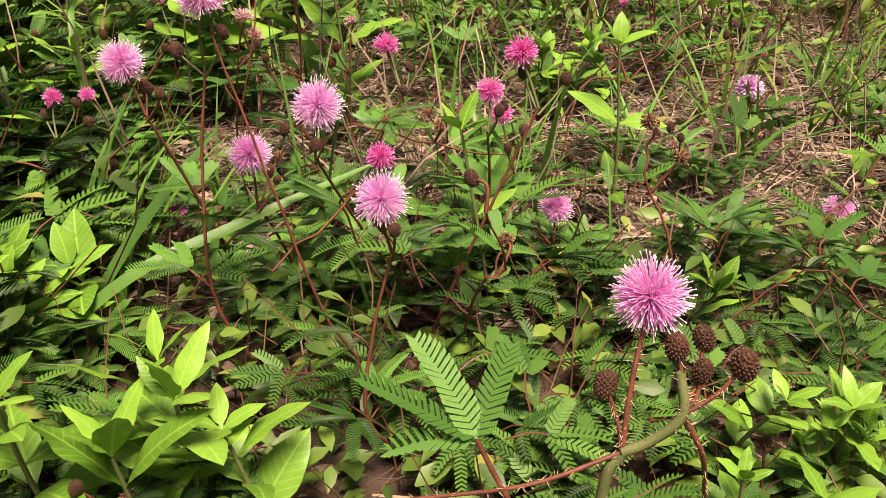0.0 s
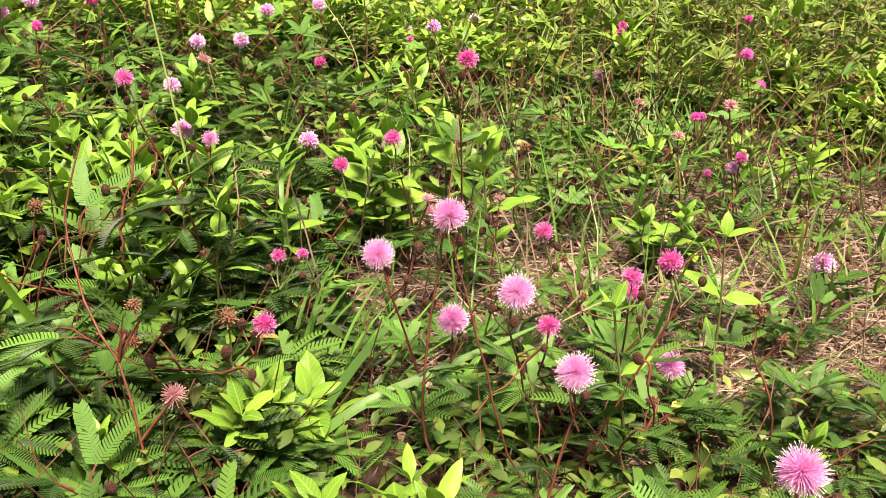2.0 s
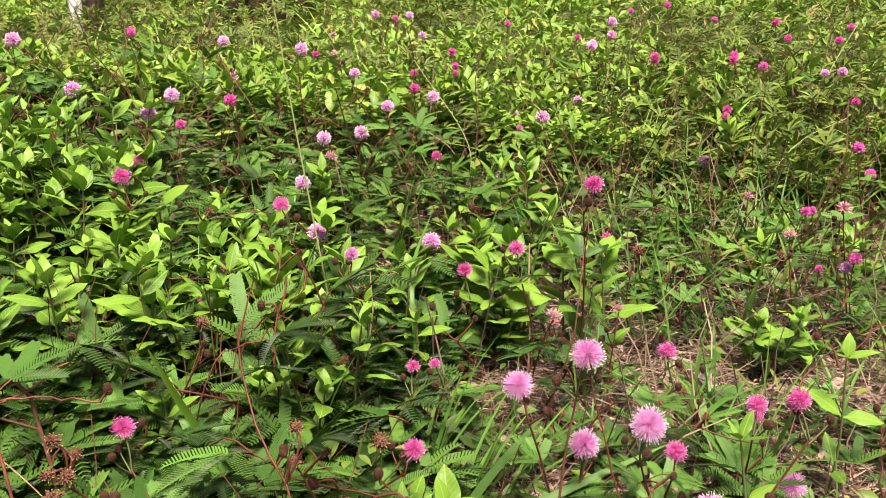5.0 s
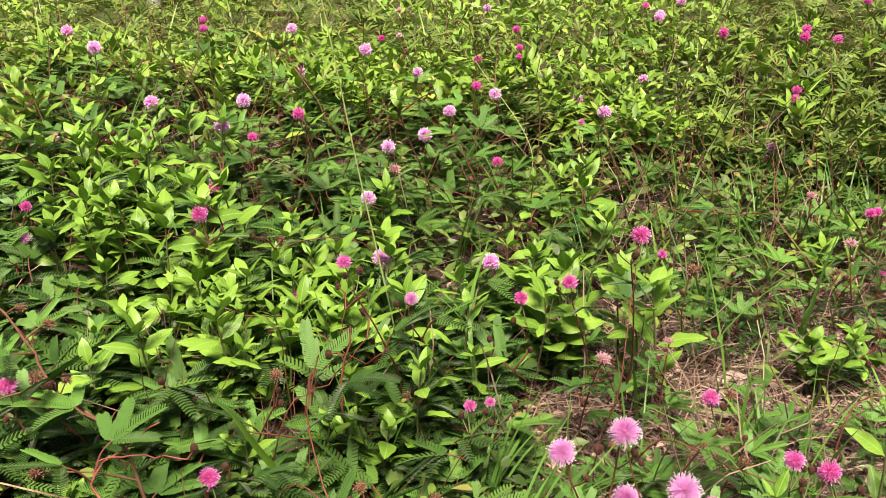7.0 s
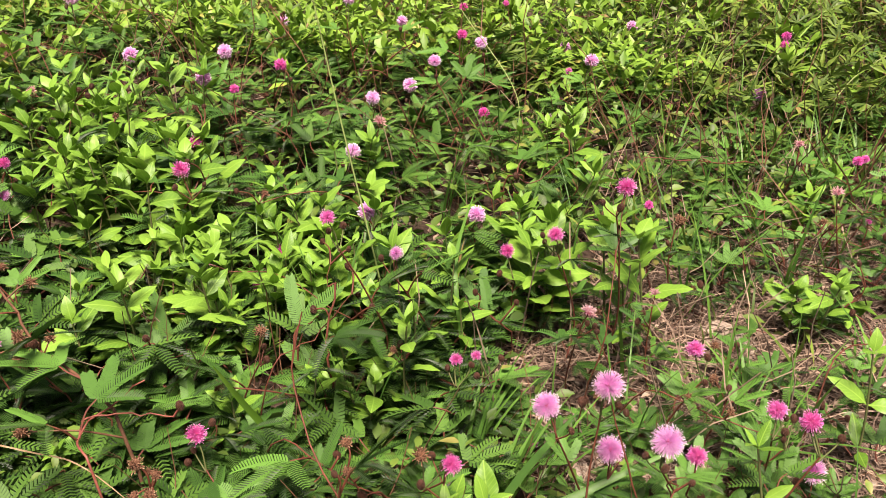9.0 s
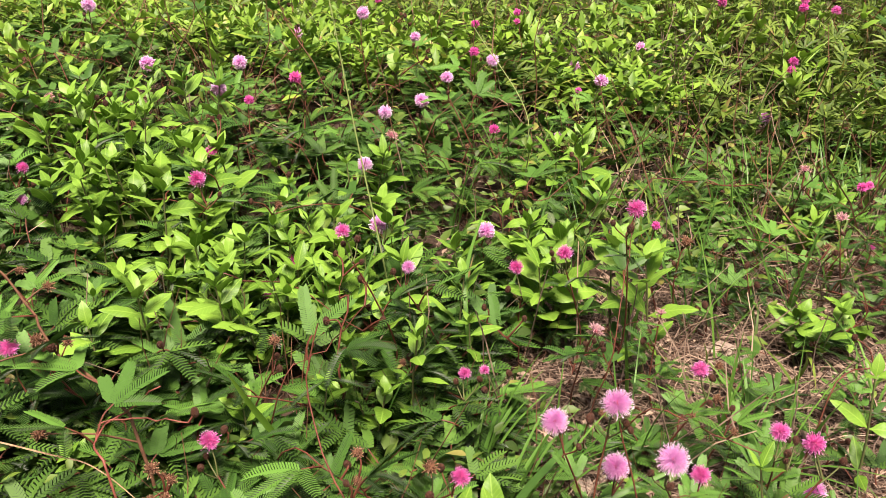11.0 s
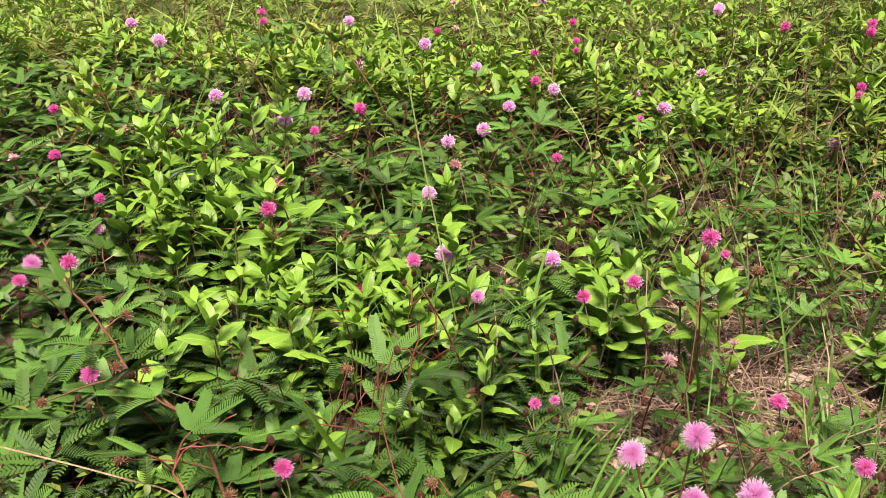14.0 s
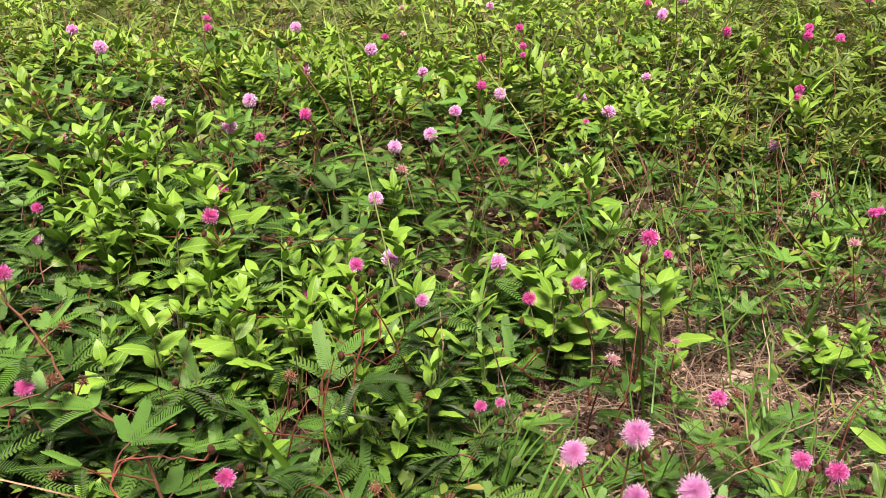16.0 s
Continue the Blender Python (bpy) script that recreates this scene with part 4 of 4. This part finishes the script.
for cx, cy, reach, count, top, size in CLUMPS:
    for i in range(count):
        x, y = cx + rng.gauss(0, reach * 0.7), cy + rng.gauss(0, reach * 0.7)
        weed(x, y, min(0.16, max(0.05, top + 0.02 - slope(x, y))) * rng.uniform(0.7, 1.06), size * rng.uniform(0.72, 1.12), rng.randint(4, 5), rng.randrange(9999))
for x, y, h, size in ((0.095, 0.515, 0.135, 0.026), (0.112, 0.40, 0.055, 0.024), (0.02, 0.395, 0.12, 0.023), (0.30, 0.62, 0.06, 0.028), (0.12, 0.27, 0.055, 0.024)):
    weed(x, y, h, size, 3, rng.randrange(9999))
BAND = ((-0.72, 1.30, 0.16, 20), (-0.33, 1.32, 0.12, 16), (0.10, 1.48, 0.13, 15), (-1.05, 1.25, 0.12, 10), (-0.55, 1.18, 0.10, 8), (-0.95, 0.95, 0.1, 10), (0.42, 1.25, 0.15, 10), (0.16, 1.3, 0.07, 6))
for cx, cy, reach, count in BAND:
    for i in range(count):
        x, y = cx + rng.gauss(0, reach * 0.7), cy + rng.gauss(0, reach * 0.6)
        weed(x, y, 0.095 * rng.uniform(0.75, 1.1), 0.034 * rng.uniform(0.75, 1.1), 5, rng.randrange(9999), 1.2, True)

# ---- mimosa shoots that fill the field ----
n_shoots = 0
for i in range(4000):
    y = 0.22 + 1.05 * rng.random() ** 1.15
    x = rng.uniform(-1.5, 0.85)
    if not in_field(x, y, 0.05) or rng.random() > 1 - 0.86 * bare(x, y) or n_shoots >= 282:
        continue
    if rng.random() > (1.0 if y < 0.75 else 0.72):
        continue
    h = max(0.025, (canopy(x, y) - ground(x, y)) * rng.uniform(0.4, 0.9))
    if math.hypot(x - 0.0, y - 0.04) < 0.2:
        h = min(h, 0.04)
    for fx, fy, fz in FLOWERS_AT:
        if math.hypot(x - fx, y - fy) < 0.085 and y < fy + 0.02:
            h = min(h, max(0.02, fz - ground(x, y) - 0.06))
    mimosa_shoot(x, y, h, 8 if y < 0.8 else 7, i, rng.choice((0, 0, 0, 0, 1, 2)))
    n_shoots += 1

# long sprawling stems with brown seed heads, all through the bed
for i in range(58):
    y = 0.36 + 1.1 * rng.random() ** 1.2
    x = rng.uniform(-0.95 * y - 0.12, 0.45 * y)
    a, span = rng.uniform(0, 6.28), rng.uniform(0.08, 0.2)
    dx, dy = math.cos(a) * span, 0.7 * math.sin(a) * span
    pts = [(x, y, ground(x, y))]
    for u, lift in ((0.3, rng.uniform(-0.01, 0.02)), (0.65, rng.uniform(0.0, 0.035)), (1.0, rng.uniform(0.005, 0.06))):
        px, py = x + dx * u + rng.gauss(0, 0.012), y + dy * u + rng.gauss(0, 0.012)
        pts.append((px, py, slope(px, py) + 0.07 + lift))
    heads = []
    for _ in range(rng.randint(1, 3)):
        q = np.array(pts[rng.choice((2, 3, 3))])
        heads.append((tuple(q + np.array((rng.gauss(0, 0.014), rng.gauss(0, 0.014), rng.uniform(0.006, 0.022)))), rng.choice("DBB"), rng.uniform(6, 9)))
    runner(pts, 2, 700 + i, "sprawling red-brown mimosa stem with dry seed heads", rng.uniform(0.0007, 0.0011), heads)

# on the open patch: small shoots with few leaves and many buds
for i in range(26):
    x, y = rng.uniform(-0.12, 0.3), rng.uniform(0.45, 0.98)
    mimosa_shoot(x, y, rng.uniform(0.03, 0.06), 3, 5000 + i, 2 if i % 2 else 0)

# ---- grass ----
for x, y, n, length, turn in ((-0.17, 0.41, 7, 0.13, 40), (-0.20, 0.44, 6, 0.15, 60), (-0.14, 0.43, 5, 0.12, 20), (-0.33, 0.52, 5, 0.16, None), (-0.47, 0.50, 5, 0.14, None), (-0.22, 0.62, 5, 0.17, None),
                              (-0.05, 1.0, 8, 0.16, None), (0.05, 1.15, 9, 0.15, None), (0.15, 1.05, 8, 0.14, None), (-0.30, 0.80, 5, 0.18, None), (-0.20, 0.75, 6, 0.15, None), (0.13, 0.66, 6, 0.07, None), (0.2, 0.72, 6, 0.06, None), (0.24, 1.2, 8, 0.12, None), (0.12, 0.98, 9, 0.15, None), (0.2, 1.08, 8, 0.16, None), (0.06, 0.9, 7, 0.12, None), (0.0, 0.85, 6, 0.08, None)):
    grass_tuft(x, y, n, length, rng.randrange(9999), 0.0033, turn)
for i in range(52):
    y = rng.uniform(0.45, 1.5)
    x = rng.uniform(-0.9 * y, 0.45 * y) if i < 30 else rng.uniform(0.0, 0.5 * y)
    grass_tuft(x, y, rng.randint(3, 5), rng.uniform(0.09, 0.17), rng.randrange(9999), 0.0036)
for i in range(44):
    y = 0.34 + 0.75 * rng.random()
    x = rng.uniform(-0.85 * y - 0.1, 0.3 * y)
    grass_tuft(x, y, 4, rng.uniform(0.11, 0.19), rng.randrange(9999), 0.0021)
long_blade([(-0.335, 0.43, 0.06), (-0.341, 0.408, 0.113), (-0.352, 0.384, 0.168), (-0.359, 0.365, 0.213)], 0.0052, "broad dark green grass blade leaning over the leaves", BROAD)
long_blade([(-0.334, 0.572, 0.07), (-0.345, 0.61, 0.12), (-0.353, 0.675, 0.164), (-0.352, 0.70, 0.20)], 0.0042, "upright pale green grass blade", GRASS)
long_blade([(-0.21, 0.33, 0.06), (-0.15, 0.355, 0.112), (-0.10, 0.385, 0.128), (-0.037, 0.427, 0.142)], 0.006, "long dark green grass blade leaning across the weeds")
long_blade([(-0.19, 0.36, 0.06), (-0.155, 0.395, 0.115), (-0.115, 0.425, 0.16)], 0.006)
long_blade([(-0.36, 0.62, 0.04), (-0.325, 0.55, 0.12), (-0.29, 0.47, 0.19)], 0.006)
long_blade([(-0.22, 0.56, 0.04), (-0.225, 0.54, 0.15), (-0.235, 0.58, 0.20), (-0.24, 0.69, 0.215)], 0.004)
grass_stalk([(-0.310, 0.604, 0.11), (-0.326, 0.612, 0.20), (-0.346, 0.620, 0.31), (-0.364, 0.628, 0.42), (-0.384, 0.638, 0.53)], 0.0010, 3, "tall thin pale green grass stalk leaning over the weeds")
grass_stalk([(-0.155, 0.77, 0.12), (-0.129, 0.722, 0.20), (-0.091, 0.658, 0.31), (-0.053, 0.593, 0.42), (-0.022, 0.54, 0.51)], 0.0009, 4, "tall straw-green grass stalk with a slim seed spike")
grass_stalk([(-0.27, 0.98, 0.12), (-0.24, 0.98, 0.22), (-0.32, 1.02, 0.33)], 0.0009, 5, "thin green grass stalk among the flowers")
grass_stalk([(0.26, 1.5, 0.12), (0.33, 1.55, 0.28), (0.38, 1.6, 0.36)], 0.0012, 6, "thin straw-coloured grass stalk")
grass_stalk([(0.13, 1.15, 0.1), (0.2, 1.2, 0.2), (0.28, 1.24, 0.24)], 0.001, 7, "thin straw-coloured grass stalk lying low")

# ---- a pale dead leaf, litter, stones ----
dead = new("dead_leaf", to_mesh("dead_leaf", moved(blade(0.036, 0.020, 7, 0.35, 0.35), Matrix.Identity(4)), [DEADLEAF]))
dead.matrix_basis = pose(-0.414, 0.672, 0.128, 40, 55, 70)
tagged(dead, "pale tan dead leaf hanging in the weeds", "leaf")
yellow = new("fallen_petal_leaf", to_mesh("yellow_leaf", blade(0.012, 0.008, 5, 0.3, 0.2), [leafy("yellow_leaf", (0.6, 0.42, 0.06), (0.75, 0.55, 0.12))]))
yellow.matrix_basis = pose(0.050, 0.424, 0.090, 0, -10, 20)
tagged(yellow, "small yellow fallen leaf caught in the straw", "leaf")


def stone_mesh(rng):
    bm = bmesh.new()
    bmesh.ops.create_icosphere(bm, subdivisions=2, radius=1)
    off = Vector((rng.uniform(0, 50), rng.uniform(0, 50), 0))
    for v in bm.verts:
        k = 1 + 0.35 * noise.noise(v.co * 1.3 + off) + 0.12 * noise.noise(v.co * 4 + off)
        v.co = Vector((v.co.x * k, v.co.y * k * 0.75, v.co.z * k * 0.5))
    me = bpy.data.meshes.new("stone")
    bm.to_mesh(me)
    bm.free()
    me.materials.append(STONE)
    return me


STONES = [stone_mesh(rng) for _ in range(5)]
for i in range(170):
    a, b, r = rng.choice(BARE)
    x, y = a + rng.gauss(0, r * 0.6), b + rng.gauss(0, r * 0.6)
    if bare(x, y) < 0.4:
        continue
    s = rng.uniform(0.003, 0.008) if i > 12 else rng.uniform(0.010, 0.018)
    ob = new("stone", STONES[i % 5])
    ob.matrix_basis = pose(x, y, ground(x, y) + s * 0.12, rng.uniform(-15, 15), rng.uniform(-15, 15), rng.uniform(0, 360)) @ Matrix.Diagonal((s, s, s, 1))
    tagged(ob, "pale beige angular stone lying on bare soil", "stone", "stones on the bare patch")


for x, y, s, turn in ((0.0, 0.69, 0.015, 20), (0.026, 0.672, 0.017, 100), (-0.012, 0.665, 0.009, 60), (0.06, 0.79, 0.012, 10), (-0.07, 0.60, 0.011, 130)):
    ob = new("stone", STONES[int(turn) % 5])
    ob.matrix_basis = pose(x, y, ground(x, y) + s * 0.25, 8, -6, turn) @ Matrix.Diagonal((s, s, s * 0.8, 1))
    tagged(ob, "larger flat beige stone half buried in straw", "stone", "stones on the bare patch")


def scatter(proto, places):
    """Many copies of one small shape, in one array: places are x, y, z, three turns and a size."""
    p = np.array(places)
    v, t, m = proto
    rx, ry, rz = np.radians(p[:, 3]), np.radians(p[:, 4]), np.radians(p[:, 5])
    cx, sx, cy, sy, cz, sz = np.cos(rx), np.sin(rx), np.cos(ry), np.sin(ry), np.cos(rz), np.sin(rz)
    r = np.stack([np.stack([cy * cz, sx * sy * cz - cx * sz, cx * sy * cz + sx * sz], 1), np.stack([cy * sz, sx * sy * sz + cx * cz, cx * sy * sz - sx * cz], 1), np.stack([-sy, sx * cy, cx * cy], 1)], 1)
    out = np.einsum("nij,vj->nvi", r * p[:, 6][:, None, None], v) + p[:, None, :3]
    k = np.arange(len(p))[:, None, None] * len(v)
    return out.reshape(-1, 3), (t[None] + k).reshape(-1, 3), np.tile(m, len(p))


def stuff(name, geo, materials, label, category, smooth=False):
    tagged(new(name, to_mesh(name, geo, materials, smooth)), label, category, kind="stuff")


# straw and dead leaf bits on the soil
places, bits = [], []
while len(places) < 10500:
    y = rng.uniform(0.25, 1.3)
    x = rng.uniform(-0.8 * y - 0.1, 0.5 * y + 0.1)
    if rng.random() < 0.12 + 0.88 * bare(x, y) and (y > 0.4 or rng.random() < 0.3):
        places.append((x, y, ground(x, y) + rng.uniform(0.001, 0.012), rng.gauss(0, 6), rng.gauss(0, 9), rng.uniform(0, 360), rng.uniform(0.015, 0.06)))
        if len(places) % 5 < 4:
            bits.append((x + rng.gauss(0, 0.03), y + rng.gauss(0, 0.03), ground(x, y) + rng.uniform(0.001, 0.007), rng.gauss(0, 25), rng.gauss(0, 25), rng.uniform(0, 360), rng.uniform(0.004, 0.013)))
stick = tube([(0, 0, 0), (0.5, 0.05, 0.03), (1, -0.03, 0.03)], (0.013, 0.007), 3)
stuff("dry_straw", scatter(stick, places), [STRAW], "loose dry tan straw and twigs over the soil", "straw")
stuff("leaf_litter", scatter(blade(1, 0.45, 3, 0.5, 0.3), bits), [DEADLEAF], "small brown and tan bits of dead leaf", "litter")

# low leaves under the plants, their green darkened as shade
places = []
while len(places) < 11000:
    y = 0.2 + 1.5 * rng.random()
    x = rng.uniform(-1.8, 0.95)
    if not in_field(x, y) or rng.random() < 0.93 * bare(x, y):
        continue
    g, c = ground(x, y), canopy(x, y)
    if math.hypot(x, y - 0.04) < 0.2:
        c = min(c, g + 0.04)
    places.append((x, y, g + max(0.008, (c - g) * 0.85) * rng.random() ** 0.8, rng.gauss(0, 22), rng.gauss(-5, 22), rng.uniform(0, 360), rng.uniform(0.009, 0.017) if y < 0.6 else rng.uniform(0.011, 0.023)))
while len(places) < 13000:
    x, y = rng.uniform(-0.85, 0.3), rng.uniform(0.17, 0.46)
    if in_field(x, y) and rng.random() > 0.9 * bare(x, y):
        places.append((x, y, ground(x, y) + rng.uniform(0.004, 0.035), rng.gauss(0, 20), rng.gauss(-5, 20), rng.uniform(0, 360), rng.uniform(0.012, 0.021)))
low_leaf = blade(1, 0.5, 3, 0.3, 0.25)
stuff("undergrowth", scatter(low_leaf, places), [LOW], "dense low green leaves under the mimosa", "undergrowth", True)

# a lower layer of feathery leaves in a shaded green, and dry standing stems
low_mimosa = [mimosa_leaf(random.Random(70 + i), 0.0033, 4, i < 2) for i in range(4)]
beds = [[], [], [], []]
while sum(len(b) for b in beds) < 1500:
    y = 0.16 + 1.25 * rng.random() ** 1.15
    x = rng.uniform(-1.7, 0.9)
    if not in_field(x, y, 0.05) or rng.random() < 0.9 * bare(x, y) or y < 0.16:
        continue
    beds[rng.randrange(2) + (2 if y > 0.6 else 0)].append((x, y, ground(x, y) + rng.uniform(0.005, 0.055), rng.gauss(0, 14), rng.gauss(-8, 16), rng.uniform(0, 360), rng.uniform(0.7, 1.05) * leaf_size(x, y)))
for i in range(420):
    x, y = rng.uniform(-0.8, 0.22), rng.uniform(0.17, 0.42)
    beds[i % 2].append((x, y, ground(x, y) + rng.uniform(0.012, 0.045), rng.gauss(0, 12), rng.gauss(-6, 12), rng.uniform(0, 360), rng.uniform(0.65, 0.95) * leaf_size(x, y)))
stuff("mimosa_undergrowth", join([scatter(g, b) for g, b in zip(low_mimosa, beds)]), [LOW_MIMOSA_SHADED, REDSTEM, GAP_SHADE], "low layer of feathery mimosa leaves, coloured darker as shade", "undergrowth")
dry = []
while len(dry) < 2600:
    x, y = rng.uniform(-1.2, 1.0), rng.uniform(0.45, 2.2)
    if in_field(x, y) and (x > -0.1 and y < 1.5 or rng.random() < 0.22):
        dry.append((x, y, ground(x, y), rng.gauss(0, 45), rng.gauss(0, 45), rng.uniform(0, 360), rng.uniform(0.05, 0.13)))
stuff("dry_stems", scatter(tube([(0, 0, 0), (0.04, 0.01, 0.35), (0.0, 0.03, 0.7), (0.05, 0.02, 1)], (0.008, 0.004), 3), dry), [STRAW], "thin dry tan stems standing and lying in the weeds", "stems")

# narrow blades and small leaves on the open side
slim, small = [], []
while len(slim) < 2600:
    x, y = rng.uniform(-0.25, 0.85), rng.uniform(0.62, 1.75)
    if not in_field(x, y) or rng.random() > (0.35 + 0.65 * max(0.0, min(1.0, (x + 0.1) * 5))) * (1 - 0.8 * bare(x, y)):
        continue
    slim.append((x, y, ground(x, y), rng.gauss(0, 22), rng.gauss(0, 22), rng.uniform(0, 360), rng.uniform(0.03, 0.10)))
    small.append((x + rng.gauss(0, 0.03), y + rng.gauss(0, 0.03), ground(x, y) + rng.uniform(0.01, 0.06), rng.gauss(0, 25), rng.gauss(-10, 25), rng.uniform(0, 360), rng.uniform(0.014, 0.028)))
stuff("short_grass", scatter(grass_blade_mesh(1, 1.0, 0.045), slim), [MIMOSA_FAR], "short narrow grass blades among straw and stems", "grass", True)
stuff("small_leaves", scatter(blade(1, 0.36, 3, 0.3, 0.25), small), [MIMOSA_FAR], "small narrow green leaves among dry stems", "undergrowth", True)

# the field farther off
far_pinna = blade(0.044, 0.0095, 2, 0.35, 0.25)
far_leaf = join([moved(far_pinna, pose(0.02, 0, 0.01, 8 * math.sin(a), -9 + 6 * math.cos(a), a)) for a in (-58, -20, 20, 58)])
slim_leaf = blade(1, 0.40, 2, 0.3, 0.25, shape=0.4)
mass, bright, blades = [], [], []
while len(mass) < 9000:
    y = 1.15 + 3.0 * rng.random() ** 1.3
    x = rng.uniform(-1.05 * y - 0.2, 0.65 * y + 0.2)
    c = canopy(x, y) - ground(x, y)
    k = 1.0 if y < 2.2 else 1.3
    clump = noise.noise((x * 2.6, y * 2.6, 11))
    z = ground(x, y) + max(0.02, c) * (0.35 + 0.7 * rng.random())
    if clump > 0.03 and rng.random() < 0.88:
        for _ in range(3):
            bright.append((x + rng.gauss(0, 0.02), y + rng.gauss(0, 0.02), z + 0.01, rng.gauss(0, 26), rng.gauss(-30, 24), rng.uniform(0, 360), 0.030 * k * rng.uniform(0.65, 1.1)))
    else:
        mass.append((x, y, z, rng.gauss(0, 24), rng.gauss(-22, 22), rng.uniform(0, 360), k * rng.uniform(0.5, 0.8)))
    if rng.random() < 0.12:
        blades.append((x, y, ground(x, y), rng.gauss(0, 14), rng.gauss(0, 14), rng.uniform(0, 360), c * rng.uniform(0.8, 1.35) + 0.05))
stuff("far_mimosa", scatter(far_leaf, mass), [MIMOSA_FAR], "dark green carpet of mimosa leaves stretching away", "undergrowth")
stuff("far_weeds", scatter(slim_leaf, bright), [BROAD_FAR], "bright green weed leaves in the far field", "undergrowth", True)
stuff("far_grass", scatter(grass_blade_mesh(2, 1.0, 0.03), blades), [BROAD_FAR], "thin grass blades in the far field", "grass", True)

# the same weeds all round
around, sprigs = [], []
while len(around) < 9000:
    x, y = rng.gauss(-0.2, 2.3), rng.gauss(0.7, 2.4)
    if (in_field(x, y, 0.1) and y < 4.1) or (math.hypot(x + 0.05, y) < 0.75 and y > -0.1) or math.hypot(x + 0.05, y) < 0.3:
        continue
    p = (x, y, ground(x, y) + rng.uniform(0.01, 0.07), rng.gauss(0, 16), rng.gauss(-10, 14), rng.uniform(0, 360))
    around.append((*p, rng.uniform(0.04, 0.09)))
    if len(around) % 3 == 0:
        sprigs.append((*p, rng.uniform(1.2, 2.2)))
stuff("weeds_around", scatter(blade(1, 0.42, 2, 0.3, 0.25), around), [MIMOSA_FAR], "green weed leaves covering the rest of the field", "undergrowth", True)
stuff("mimosa_around", scatter(join([moved(blade(0.04, 0.012, 2, 0.35, 0.2), pose(0.02, 0, 0.01, 8, -6, a)) for a in (-54, -18, 18, 54)]), sprigs), [MIMOSA_FAR], "mimosa leaves covering the rest of the field", "undergrowth")

# thin stems showing between the leaves
stems = []
for i in range(2700):
    y = 0.25 + 2.4 * rng.random() ** 1.5
    x = rng.uniform(-0.95 * y - 0.1, 0.6 * y + 0.1)
    stems.append((x, y, ground(x, y), rng.gauss(0, 44), rng.gauss(0, 44), rng.uniform(0, 360), max(0.04, canopy(x, y) - ground(x, y)) * rng.uniform(0.7, 1.55)))
stuff("thin_stems", scatter(tube([(0, 0, 0), (0.04, 0.01, 0.35), (0.0, 0.03, 0.7), (0.05, 0.02, 1)], (0.006, 0.003), 3), stems), [BROWNSTEM], "tangle of thin reddish stems between the leaves", "stems")

# long brown stems lying over the far bed
sprawl = []
for i in range(900):
    y = 0.85 + 1.6 * rng.random() ** 1.2
    x = rng.uniform(-0.95 * y - 0.1, 0.6 * y + 0.1)
    sprawl.append((x, y, ground(x, y) + 0.02, rng.gauss(0, 30), rng.gauss(0, 58), rng.uniform(0, 360), rng.uniform(0.09, 0.2)))
stuff("brown_stems", scatter(tube([(0, 0, 0), (0.05, 0.02, 0.35), (0.0, 0.05, 0.7), (0.08, 0.03, 1)], (0.006, 0.003), 3), sprawl), [BROWNSTEM], "long brown mimosa stems sprawling over the far weeds", "stems")

# ---- at the far edge of the field ----
post = new("post", to_mesh("post", tube([(0, 0, -0.05), (0, 0, 0.2), (0, 0, 0.95), (0, 0, 1.0), (0, 0, 1.005)], (0.018, 0.018, 0.018, 0.014, 0.0), 12), [WHITEPAINT]))
post.location = (-1.51, 2.18, ground(-1.51, 2.18))
tagged(post, "white-painted round post at the field's edge", "post")
for x, y, r in ((-1.49, 2.24, 0.022), (-1.14, 2.36, 0.026), (-1.07, 2.42, 0.034), (-1.00, 2.38, 0.022), (-0.94, 2.45, 0.03)):
    ob = new("tree_trunk", to_mesh("tree_trunk", tube(curve([(0, 0, -0.05), (0.01, 0, 0.3), (-0.02, 0.02, 0.7), (0.01, 0.0, 1.1), (0.01, 0, 1.11)], 4), (r * 1.3, r, r * 0.9, r * 0.85, 0.0), 9), [BARK]))
    ob.location = (x, y, ground(x, y))
    tagged(ob, "dark brown slender tree trunk at the field's edge", "tree trunk", "tree trunks at the field's edge")
